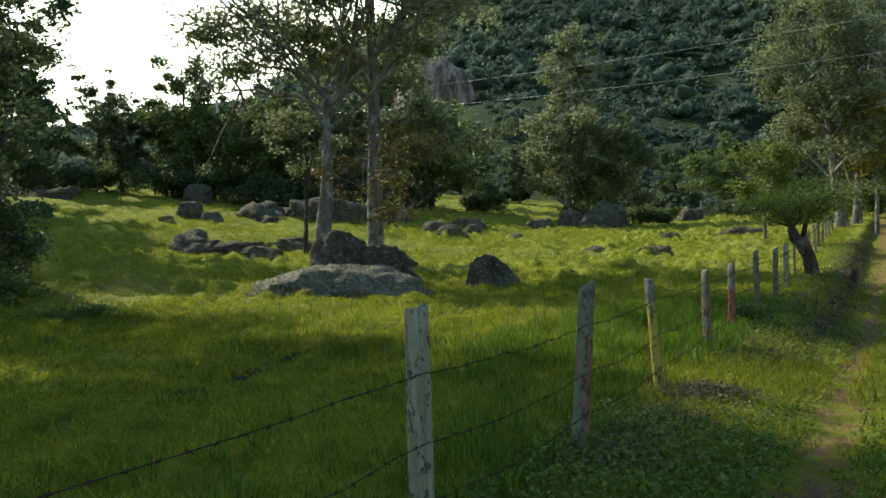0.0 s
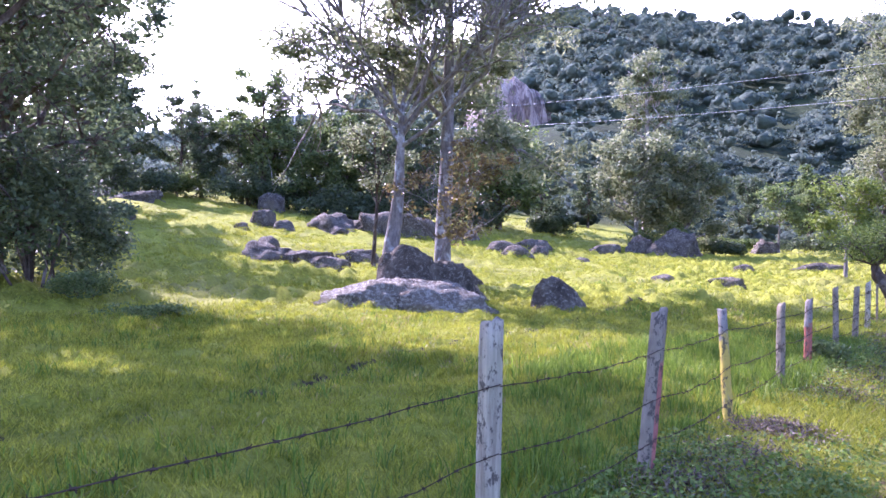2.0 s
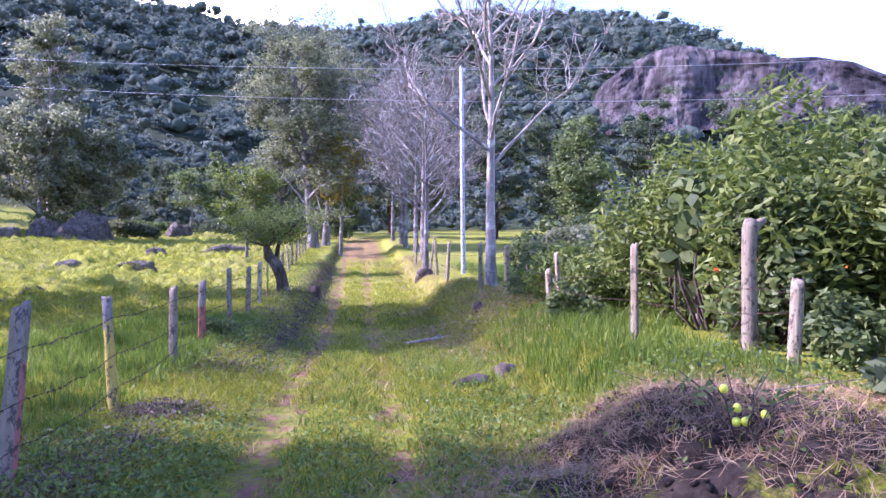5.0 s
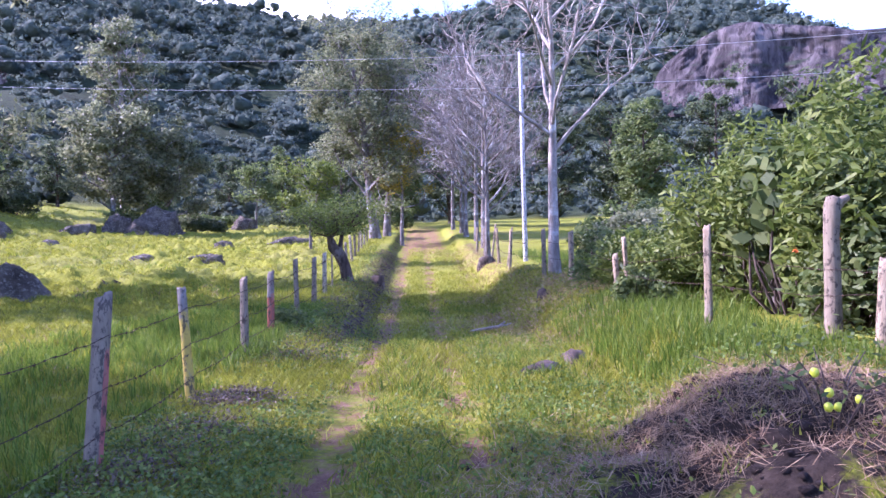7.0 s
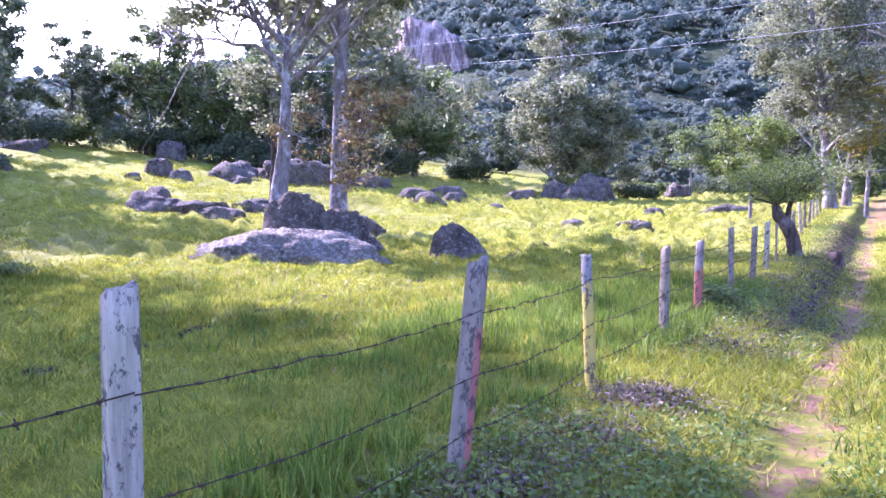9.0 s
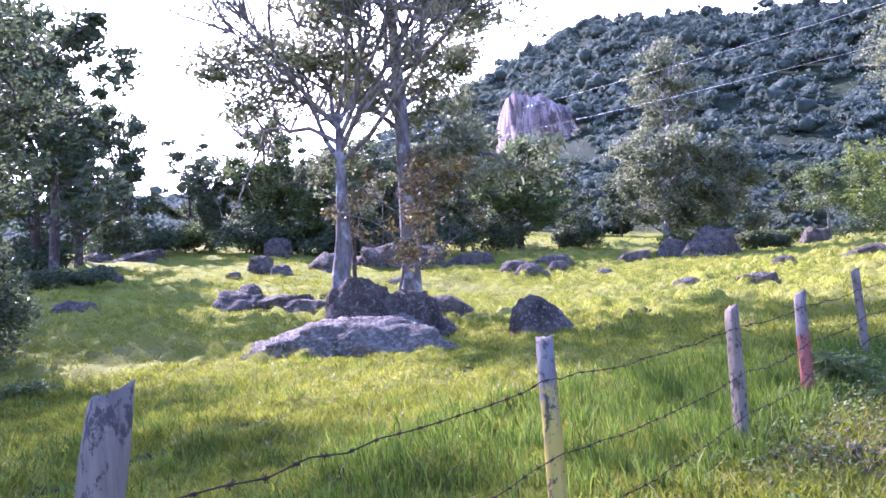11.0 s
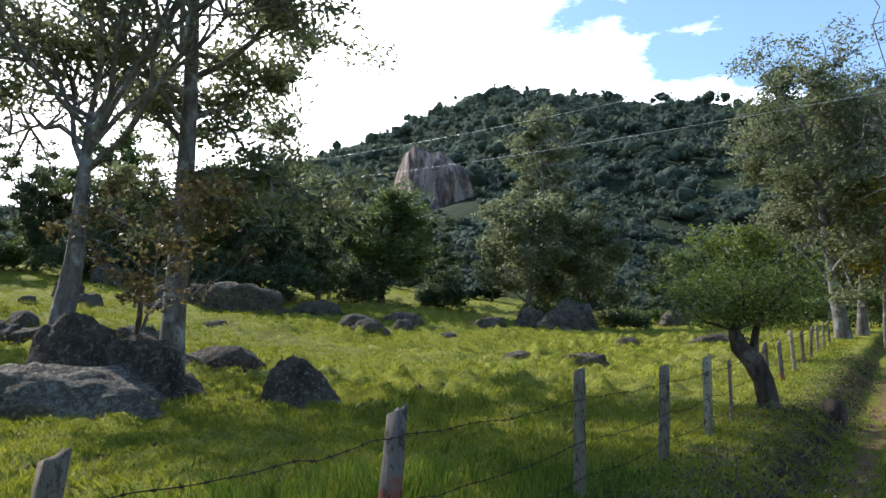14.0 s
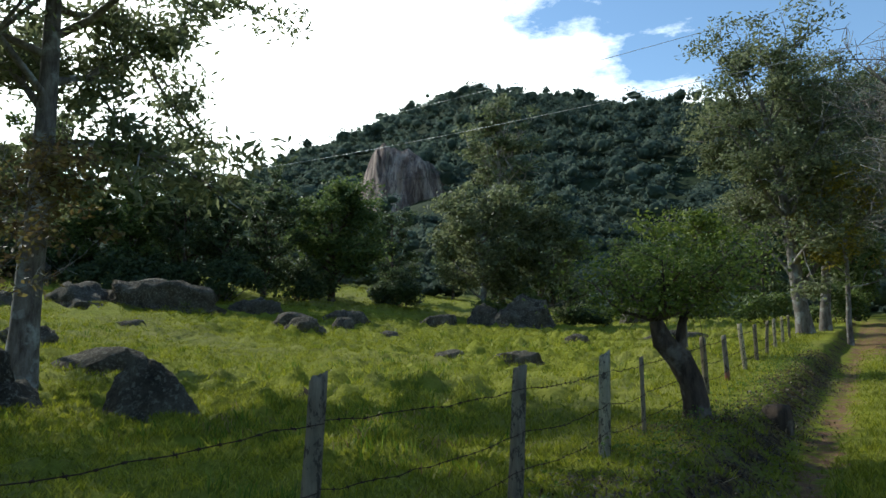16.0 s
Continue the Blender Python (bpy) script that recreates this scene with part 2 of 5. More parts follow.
M_LIME = Mat("fruit_lime", 0.4, 0.5).color((0.55, 0.60, 0.03)).m
M_FLOWER = Mat("petal_orange", 0.6, 0.3).color((0.75, 0.16, 0.02)).m


# ---------------------------------------------------------------- mesh helpers
def mesh_np(name, verts, faces, mat, smooth=False):
    """A mesh from arrays: vertices (N,3) and one array of faces (M,k), or a list of such arrays."""
    me = bpy.data.meshes.new(name)
    if not isinstance(faces, list):
        faces = [faces]
    faces = [np.asarray(f, dtype=np.int32) for f in faces if len(f)]
    verts = np.asarray(verts, dtype=np.float32)
    me.vertices.add(len(verts))
    me.vertices.foreach_set("co", verts.ravel())
    loops = np.concatenate([f.ravel() for f in faces])
    sizes = np.concatenate([np.full(len(f), f.shape[1], dtype=np.int32) for f in faces])
    starts = np.concatenate([[0], np.cumsum(sizes)[:-1]]).astype(np.int32)
    me.loops.add(len(loops))
    me.loops.foreach_set("vertex_index", loops)
    me.polygons.add(len(sizes))
    me.polygons.foreach_set("loop_start", starts)
    me.update(calc_edges=True)
    me.validate()
    if smooth:
        me.polygons.foreach_set("use_smooth", np.ones(len(me.polygons), dtype=bool))
    me.materials.append(mat)
    return me


def part_np(name, verts, faces, mat, parent=None, label="", smooth=False):
    ob = new(name, mesh_np(name, verts, faces, mat, smooth))
    if parent is not None:
        ob.parent = parent
    if label:
        tagged(ob, label)
    return ob


def thing(name, at, label, category, group="", kind="", turn=0.0):
    ob = new(name)
    ob.empty_display_size = 0.2
    ob.matrix_basis = pose(*at, 0, 0, turn)
    return tagged(ob, label, category, group, kind)


class Build:
    """Gathers tubes, leaves and other pieces into arrays."""

    def __init__(self):
        self.v, self.q, self.t, self.n = [], [], [], 0

    def add(self, v, quads=None, tris=None):
        v = np.asarray(v, dtype=np.float32)
        if quads is not None and len(quads):
            self.q.append(np.asarray(quads, dtype=np.int32) + self.n)
        if tris is not None and len(tris):
            self.t.append(np.asarray(tris, dtype=np.int32) + self.n)
        self.v.append(v)
        self.n += len(v)

    def tube(self, pts, radii, segs=6, cap=True):
        pts = [Vector(p) for p in pts]
        rings = []
        side = Vector((1, 0.13, 0.07))
        for i, p in enumerate(pts):
            d = (pts[min(i + 1, len(pts) - 1)] - pts[max(i - 1, 0)])
            d = d.normalized() if d.length > 1e-6 else Vector((0, 0, 1))
            a = (side - d * side.dot(d))
            a = a.normalized() if a.length > 1e-3 else d.orthogonal().normalized()
            side = a
            b = d.cross(a)
            for k in range(segs):
                w = 2 * math.pi * k / segs
                rings.append(p + (a * math.cos(w) + b * math.sin(w)) * radii[i])
        n = len(pts)
        quads = [(i * segs + k, i * segs + (k + 1) % segs, (i + 1) * segs + (k + 1) % segs, (i + 1) * segs + k)
                 for i in range(n - 1) for k in range(segs)]
        tris = []
        if cap:
            rings.append(pts[-1] + (pts[-1] - pts[-2]).normalized() * radii[-1] * 0.4)
            tris = [((n - 1) * segs + k, (n - 1) * segs + (k + 1) % segs, n * segs) for k in range(segs)]
        self.add([tuple(r) for r in rings], quads, tris)

    def leaves(self, rng, centres, length, width, up=0.3, hang=0.0, out=None, loose=0.55):
        """Diamond leaves at the centres, turned at random."""
        c = np.asarray(centres, dtype=np.float32)
        n = len(c)
        if n == 0:
            return
        d = rng.normal(size=(n, 3))
        d[:, 2] = d[:, 2] * 0.6 - hang
        d /= np.linalg.norm(d, axis=1, keepdims=True)
        nn = rng.normal(size=(n, 3))
        nn[:, 2] += up
        if out is not None:
            nn = nn * loose + np.asarray(out)
        w = np.cross(d, nn)
        w /= np.linalg.norm(w, axis=1, keepdims=True) + 1e-6
        l = (length * rng.uniform(0.6, 1.35, n))[:, None]
        b = (width * rng.uniform(0.7, 1.3, n))[:, None]
        v = np.stack([c - d * l * 0.5, c + w * b * 0.5 - d * l * 0.08, c + d * l * 0.5, c - w * b * 0.5 - d * l * 0.08], 1).reshape(-1, 3)
        self.add(v, np.arange(4 * n).reshape(n, 4))

    def part(self, name, mat, parent=None, label="", smooth=False):
        return part_np(name, np.concatenate(self.v), [np.concatenate(f) for f in (self.q, self.t) if f], mat, parent, label, smooth)


# ---------------------------------------------------------------- the lie of the land
DX, DY = 0.515, 0.857   # the lane's direction


def along(x, y):
    return DX * x + DY * y, DY * x - DX * y


def place(s, n):
    return DX * s + DY * n, DY * s - DX * n


def softpos(v, w):
    return w * np.logaddexp(0, v / w)


def step01(v, a, b):
    t = np.clip((v - a) / (b - a), 0, 1)
    return t * t * (3 - 2 * t)


RNG = np.random.default_rng(5)
WAVES = [(RNG.normal(size=2) * f, RNG.uniform(0, 6.28), a) for f, a in
         [(0.35, 1.0)] * 5 + [(0.8, 0.6)] * 6 + [(1.7, 0.4)] * 7 + [(3.4, 0.22)] * 8]
HILL_AZ = (-180, -110, -70, -45, -29, -16, -10, -3.4, 0, 4.5, 10, 16.5, 20, 24, 33, 41, 49, 56, 60, 64, 68, 80, 120, 180)
HILL_UP = (4, 4, 6, 7.5, 8.2, 9.6, 13.4, 16.0, 17.6, 18.3, 17.6, 16.5, 16.0, 15.4, 16.2, 17.3, 16.8, 15.4, 13.6, 11.8, 9.6, 7, 5, 5)
HX, HY = 3.0, 4.0


def wavy(x, y, k=1.0):
    out = 0
    for w, ph, a in WAVES:
        out = out + a * np.sin((w[0] * x + w[1] * y) * k + ph)
    return out / 6.0


HUMPS = [(RNG.normal(size=2), RNG.normal(size=2), RNG.uniform(0, 6.28, 2)) for _ in range(5)]


def humps(x, y):
    """Grassy hummocks about a metre apart."""
    out = 0
    for a, b, ph in HUMPS:
        a, b = a / np.hypot(*a), b / np.hypot(*b)
        out = out + np.maximum(np.sin(4.3 * (a[0] * x + a[1] * y) + ph[0]) * np.sin(3.7 * (b[0] * x + b[1] * y) + ph[1]), 0)
    return out


def rut_line(x, y):
    """Distance to the cattle path across the meadow."""
    best = 1e9
    way = ((-9.0, 3.2), (-4.3, 6.5), (-3.3, 8.2), (-2.7, 9.8), (-1.95, 12.6), (0.25, 16.5), (2.0, 21.2), (4.6, 27.0))
    for (ax, ay), (bx, by) in zip(way[:-1], way[1:]):
        t = np.clip(((x - ax) * (bx - ax) + (y - ay) * (by - ay)) / ((bx - ax) ** 2 + (by - ay) ** 2), 0, 1)
        best = np.minimum(best, np.hypot(x - ax - t * (bx - ax), y - ay - t * (by - ay)))
    return best


def mound(s, n):
    return np.exp(-(((s - 4.5) / 1.7) ** 2 + ((n - 2.6) / 1.5) ** 2) ** 1.4)


def ground_z(x, y):
    x, y = np.asarray(x, float), np.asarray(y, float)
    s, n = along(x, y)
    u = -(n + 2.2)
    sc, uc = 95 - softpos(95 - s, 6), 72 - softpos(72 - u, 6)
    z = 0.055 * softpos(sc - 20, 4) + 0.16 * softpos(uc - 16, 3)
    z = z + (0.14 * step01(u, 0.5, 4) + 0.025) * wavy(x, y) * (1 - step01(np.hypot(x, y), 120, 200))
    z = z + (0.06 + 0.1 * step01(np.hypot(x, y), 17, 27)) * humps(x, y) * step01(u, 0.3, 2.5) * (1 - step01(np.hypot(x, y), 70, 110)) - 0.05 * step01(u, 0.3, 2.5)
    deep = 0.06 + 0.42 * step01(s, 8, 17) * (1 - step01(s, 55, 75))
    lane = step01(n + 0.12 * wavy(x * 2, y * 2), -1.6, -0.85) * (1 - step01(n, 2.2, 3.0))
    z = z - deep * lane
    z = z - 0.06 * (np.exp(-((n + 0.45) / 0.28) ** 2) + np.exp(-((n - 0.68) / 0.26) ** 2)) * (1 - step01(s, 60, 80))
    cut = 2.5 - 1.1 * (1 - step01(s, 5.2, 8)) + 0.12 * wavy(x * 2.5, y * 2.5)
    z = z + 0.38 * step01(n, cut, cut + 1.1) * (1 - step01(s, 20, 34)) * step01(s, -30, -5)
    clod = wavy(x * 3.1 + 4, y * 3.1) + 0.6 * wavy(x * 7.3, y * 7.3 + 2)
    z = z + mound(s, n) * (0.13 + 0.09 * np.tanh(3.5 * clod) + 0.04 * wavy(x * 13, y * 13))
    z = z - 0.13 * np.exp(-((rut_line(x, y) + 0.05 * wavy(x * 3, y * 3)) / 0.17) ** 2)
    r = np.hypot(x - HX, y - HY)
    az = np.degrees(np.arctan2(x - HX, y - HY))
    foot, top = 88.0, 370.0
    up = np.tan(np.radians(np.interp(az, HILL_AZ, HILL_UP)))
    p = np.clip((r - foot) / (top - foot), 0, 1)
    rise = 0.96 * up * top * (0.62 * p ** 1.25 + 0.38 * p * p * (3 - 2 * p))
    rise = rise * (1 - 0.45 * step01(r, 400, 900)) + 5.5 * wavy(x, y, 0.045) * step01(r, 100, 200)
    low = np.minimum(z, 7.0 + 0 * z)
    return z * (1 - step01(r, 110, 220)) + low * step01(r, 110, 220) + np.maximum(rise - z * 0, 0) * step01(r, foot - 4, foot + 30)


def gz(x, y):
    return float(ground_z(x, y))


def axis(lo, a, b, hi, fine, grow):
    mid = list(np.arange(a, b, fine))
    d, v, up = fine, b, []
    while v < hi:
        up.append(v)
        d *= grow
        v += d
    d, v, down = fine, a, []
    while v > lo:
        d *= grow
        v -= d
        down.append(v)
    return np.array(down[::-1] + mid + up)


def make_ground():
    ss = np.concatenate([axis(-1500, -2, 2, 2, 0.2, 1.09), np.arange(2.0, 7.6, 0.06), np.arange(7.6, 24, 0.2), np.arange(24.0, 56, 0.36), axis(56, 56, 56, 1700, 0.36, 1.07)])
    nn = np.concatenate([axis(-1500, -26, -26, -26, 0.32, 1.07), np.arange(-26.0, -15, 0.32), np.arange(-15.0, -4.05, 0.13), np.arange(-4.0, 0.9, 0.12), np.arange(0.9, 4.9, 0.06), axis(4.9, 4.9, 4.9, 1500, 0.12, 1.08)])
    S, N = np.meshgrid(ss, nn, indexing="ij")
    X, Y = DX * S + DY * N, DY * S - DX * N
    Z = ground_z(X, Y)
    a, b = S.shape
    idx = np.arange(a * b).reshape(a, b)
    quads = np.stack([idx[:-1, :-1], idx[:-1, 1:], idx[1:, 1:], idx[1:, :-1]], -1).reshape(-1, 4)[:, ::-1]
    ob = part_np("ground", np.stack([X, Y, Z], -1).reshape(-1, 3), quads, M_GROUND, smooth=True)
    tagged(ob, "grassy meadow ground with a rutted dirt lane", "ground", kind="structure")
    far = 1 - step01(S, 62, 85)
    rut = np.exp(-((N + 0.45) / 0.38) ** 2) * 0.6 + np.exp(-((N - 0.68) / 0.34) ** 2) * 0.55
    lane = step01(N, -1.2, -0.6) * (1 - step01(N, 1.6, 2.6)) * step01(S, 30, 50) * 0.62
    side = np.exp(-((N - 2.9) / 0.9) ** 2) * step01(S, 11, 20) * 0.35
    edge = np.exp(-((N + 1.15) / 0.36) ** 2) * step01(S, 9, 14) * 0.9
    soil = np.clip(np.maximum.reduce([rut, lane, side, edge * 0.6]) * far, 0, 1) * (S > -20)
    dirt_shade = np.clip(np.maximum(mound(S, N) * 0.95, np.exp(-(rut_line(X, Y) / 0.17) ** 2) * 0.95), 0, 1)
    # lane bank: bare earth, plus the cut's shadow painted in as darker colour
    dirt_shade = np.maximum(dirt_shade, edge * far * 0.52)
    R = np.hypot(X - HX, Y - HY)
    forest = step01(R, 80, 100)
    for name, val in (("soil", soil), ("dirt_shade", dirt_shade), ("forest", forest)):
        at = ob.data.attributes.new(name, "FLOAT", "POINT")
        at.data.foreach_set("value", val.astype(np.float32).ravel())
    return ob


make_ground()


# ---------------------------------------------------------------- rocks
ICO = {}


def ico(sub):
    if sub not in ICO:
        bm = bmesh.new()
        bmesh.ops.create_icosphere(bm, subdivisions=sub, radius=1)
        bm.verts.ensure_lookup_table()
        ICO[sub] = (np.array([v.co for v in bm.verts]), np.array([[v.index for v in f.verts] for f in bm.faces]))
        bm.free()
    return ICO[sub]


def rock(x, y, size, seed, label, turn=0.0, sub=4, flat=0.35, lift=None, rough=0.6, cuts=11, peak=(0, 0), name="boulder", z=None, mat=None, boxy=0.45, taper=0.0):
    """A weathered boulder, half sunk. size: full width, depth and height above the ground."""
    rng = np.random.default_rng(seed)
    if lift is None:
        lift = max(0.08, 0.6 - 0.8 * size[2] / size[0])
    v, f = ico(sub)
    v = v / np.max(np.abs(v), axis=1, keepdims=True) ** boxy
    for _ in range(cuts):
        d = rng.normal(size=3)
        d[2] = abs(d[2]) * 0.9 - 0.1
        d /= np.linalg.norm(d)
        lim = rng.uniform(0.7, 1.0)
        over = np.maximum(v @ d - lim, 0)
        v -= np.outer(over * 0.85, d)
    out = np.empty_like(v)
    for i, p in enumerate(v):
        q = Vector(p) * 1.7 + Vector((seed * 3.1, seed * 1.7, 0))
        k = 1 + rough * (0.16 * noise.noise(q) + 0.13 * noise.noise(q * 2.6) + 0.09 * noise.noise(q * 6) + 0.045 * noise.noise(q * 13) + 0.018 * noise.noise(q * 27))
        out[i] = p * k
    out[:, :2] *= 1 - taper * np.clip(out[:, 2:], 0, 1)
    out[:, 0] += peak[0] * np.maximum(out[:, 2], 0)
    out[:, 1] += peak[1] * np.maximum(out[:, 2], 0)
    out *= np.array([size[0] / 1.8, size[1] / 1.8, size[2] * (1 + lift) / 0.97])
    out[:, 2] -= size[2] * lift
    ob = part_np(name, out, f, mat or M_ROCK, smooth=True)
    ob.matrix_basis = pose(x, y, (gz(x, y) if z is None else z), 0, 0, turn)
    return tagged(ob, label, "rock", "rocks in the meadow")


rock(-3.12, 22.1, (5.4, 3.4, 0.74), 5, "long flat grey granite slab with pale lichen under the trees", 8, 5, name="granite_slab", mat=M_SLAB, rough=0.9, cuts=5, lift=0.35, boxy=0.1)
rock(-3.6, 23.75, (1.9, 1.6, 1.7), 11, "rounded dark boulder at the foot of the forked tree", 10, 5, rough=0.45, cuts=3)
rock(-2.3, 24.15, (1.7, 1.6, 1.48), 12, "rounded grey boulder with lichen beside the slab", -20, 5, rough=0.45, cuts=3)
rock(-1.35, 24.4, (1.0, 1.0, 0.8), 14, "small dark boulder against the larger one", 40)
rock(1.5, 24.1, (2.0, 1.6, 1.05), 21, "dark grey boulder with a sloping top in the grass", 0, 5, peak=(-0.24, 0), rough=0.45, cuts=5, lift=0.3, boxy=0.4, taper=0.42)
rock(-2.88, 31.6, (3.0, 1.6, 0.5), 23, "low pale rock sheet in the grass", 5)
for i, (x, y, sz, lab) in enumerate([
        (-11.9, 33.2, (2.8, 1.8, 0.7), "grey weathered rock in a cluster on the slope"),
        (-9.9, 33.4, (2.8, 1.8, 0.5), "low grey rock in a cluster on the slope"),
        (-8.6, 32.6, (2.2, 1.4, 0.5), "low flat rock in the grass"),
        (-12.9, 37.0, (1.2, 1.0, 0.7), "small grey rock on the slope"),
        (-8.0, 36.5, (2.4, 1.4, 0.6), "grey rock behind the trees"),
        (-13.0, 50.0, (5.0, 3.0, 0.95), "large layered rock outcrop at the meadow's edge"),
        (-9.0, 50.5, (6.0, 3.2, 1.15), "large flat-topped rock outcrop at the meadow's edge"),
        (-4.6, 54.5, (3.2, 2.0, 0.9), "dark rock at the wood's edge"),
        (-18.4, 31.8, (2.0, 1.4, 0.45), "low rock on the grassy slope"),
        (-29.6, 54.8, (4.0, 2.2, 0.6), "flat rock high on the slope"),
        (-34.0, 56.0, (2.6, 1.6, 0.5), "flat rock high on the slope"),
        (-17.0, 48.0, (1.6, 1.2, 0.8), "rounded rock on the slope"),
        (-15.3, 47.0, (1.4, 1.2, 0.7), "rounded rock on the slope"),
        (-20.0, 58.5, (2.0, 1.6, 1.3), "dark boulder below the trees"),
        (-0.9, 48.3, (2.3, 1.5, 0.75), "rounded grey rock in the open grass"),
        (0.1, 46.4, (1.8, 1.2, 0.6), "flat grey rock in the open grass"),
        (1.5, 49.5, (1.1, 0.9, 0.55), "small grey rock in the open grass"),
        (1.4, 53.5, (2.6, 1.4, 0.7), "low rock in the far grass"),
        (6.4, 55.3, (2.4, 1.3, 0.6), "low rock in the far grass"),
        (12.1, 57.6, (3.7, 2.8, 1.6), "big round-topped boulder under a tree"),
        (9.6, 58.3, (2.0, 1.8, 1.2), "dark boulder leaning on the big one"),
        (21.4, 66.0, (2.0, 1.6, 1.0), "dark boulder in the far grass"),
        (17.3, 44.0, (3.0, 1.4, 0.55), "low broken rock near the fence"),
        (9.0, 32.5, (1.5, 0.8, 0.3), "low broken stones in the grass"),
        (7.0, 36.0, (1.0, 0.7, 0.3), "small stone in the grass"),
        (-17.2, 44.5, (0.9, 0.7, 0.4), "small stone on the slope"),
        (-7.2, 43.6, (1.4, 1.0, 0.5), "small rock in the grass"),
        (4.2, 47.0, (1.2, 0.8, 0.4), "small rock in the grass"),
        (12.6, 42.0, (1.0, 0.7, 0.35), "small stone in the grass"),
        (-24.5, 43.0, (1.8, 1.2, 0.7), "rock on the slope")]):
    rock(x, y, sz, 40 + i, lab, 37.0 * i % 60 - 30, 3 if max(sz) < 1.5 else 4, cuts=5 if max(sz) < 3.5 else 9, rough=1.0 if max(sz) < 3.5 else 1.5)
# stones at the lane
for i, (s, n, sz) in enumerate([(8.8, 1.7, (0.8, 0.35, 0.12)), (9.6, 2.25, (1.0, 0.4, 0.14)), (16.2, 3.0, (0.35, 0.3, 0.2)), (25.5, -1.2, (0.5, 0.4, 0.3)), (29.0, 2.9, (0.8, 0.5, 0.35))]):
    x, y = place(s, n)
    rock(x, y, sz, 90 + i, "dark earthy stone at the lane's edge", 50 * i, 3, mat=M_BARK_DARK)


# ---------------------------------------------------------------- trees
def grow(rng, height, r0, first=0.35, limbs=9, reach=4.0, rise=0.6, sub=5, twigs=4, lean=(0, 0), wig=0.02, droop=0.0, top=0.25, segs=9, fine=True):
    """Trunk, limbs and twigs as tubes; also the outer points that carry leaves."""
    wood, tips = Build(), []
    pts, n = [], 12
    for i in range(n + 1):
        t = i / n
        w = wig * height * math.sin(math.pi * min(t, 1))
        pts.append(Vector((lean[0] * t + w * math.sin(3.1 * t + rng.uniform(-.3, .3)), lean[1] * t + w * math.cos(2.3 * t), height * t)))
    rad = [r0 * (1 + 0.28 * max(0, 0.07 - i / n) / 0.07) * (1 - (1 - top) * i / n) for i in range(n + 1)]
    pts[0].z -= 0.3
    wood.tube(pts, rad, segs)
    limb_parts = []

    def on_trunk(t):
        k = min(int(t * n), n - 1)
        return pts[k].lerp(pts[k + 1], t * n - k)

    def bough(p, d, length, r, segs, bend, steps=5, into=None):
        line, q, d = [p.copy()], p.copy(), d.normalized()
        for _ in range(steps):
            d = (d + Vector(rng.normal(size=3)) * bend + Vector((0, 0, 0.10 - droop))).normalized()
            q = q + d * (length / steps)
            line.append(q.copy())
        into.tube(line, [r * (1 - 0.8 * i / steps) + 0.004 for i in range(steps + 1)], segs)
        return line

    for i in range(limbs):
        t = first + (1 - first) * (i + rng.uniform(0, 0.8)) / limbs
        t = min(t, 0.99)
        a = i * 2.4 + rng.uniform(-.5, .5)
        p = on_trunk(t)
        limb = Build() if fine else wood
        if fine:
            limb_parts.append(limb)
        shape = (1 - 0.45 * abs((t - first) / (1 - first) - 0.35))
        line = bough(p, Vector((math.cos(a), math.sin(a), rise + rng.uniform(-.15, .3))), reach * shape * rng.uniform(.75, 1.15), r0 * 0.42 * (1 - 0.55 * t), 6, 0.18, 6, limb)
        tips += [tuple(q) for q in line[3:]]
        for j in range(sub):
            k = rng.integers(2, len(line) - 1)
            b = rng.normal(size=3)
            d2 = (line[k + 1] - line[k]).normalized() + Vector(b) * 0.55
            l2 = bough(line[k], d2, reach * 0.42 * rng.uniform(.6, 1.2), r0 * 0.13, 4, 0.25, 4, limb)
            tips += [tuple(q) for q in l2[1:]]
            if fine:
                for _ in range(twigs):
                    m = rng.integers(1, len(l2))
                    l3 = bough(l2[m], Vector(rng.normal(size=3)) + (l2[-1] - l2[0]).normalized() * 0.8, reach * 0.2 * rng.uniform(.5, 1.2), r0 * 0.04, 3, 0.3, 3, limb)
                    tips += [tuple(q) for q in l3[1:]]
    tips += [tuple(q) for q in pts[-2:]]
    return wood, limb_parts, np.array(tips)


def tree(at, label, seed, leaf, bark, count, size, spread=0.5, category="tree", group="", turn=0.0, hang=0.0, name="tree", wide=0.5, clump=None, sink=0.0, **kw):
    rng = np.random.default_rng(seed)
    wood, limb_parts, tips = grow(rng, **kw)
    ob = thing(name, (at[0], at[1], (gz(at[0], at[1]) if len(at) < 3 else at[2]) - sink), label, category, group, turn=turn)
    wood.part("trunk", bark, ob, smooth=True)
    for limb in limb_parts:
        limb.part("limb", bark, ob, smooth=True)
    if count:
        hubs = tips[rng.integers(0, len(tips), clump or max(50, count // 60))]
        big = rng.uniform(0.5, 1.5, len(hubs))
        pick = rng.integers(0, len(hubs), count)
        d = rng.normal(size=(count, 3))
        d[:, 2] = d[:, 2] * 0.8 + 0.25
        d /= np.linalg.norm(d, axis=1, keepdims=True)
        c = hubs[pick] + d * (1.7 * spread * big[pick] * rng.uniform(0.35, 1.1, count))[:, None] * np.array([1, 1, 0.65])
        crown = Build()
        crown.leaves(rng, c, size, size * wide, 0.4, hang, d)
        crown.part("crown", leaf, ob)
    return ob


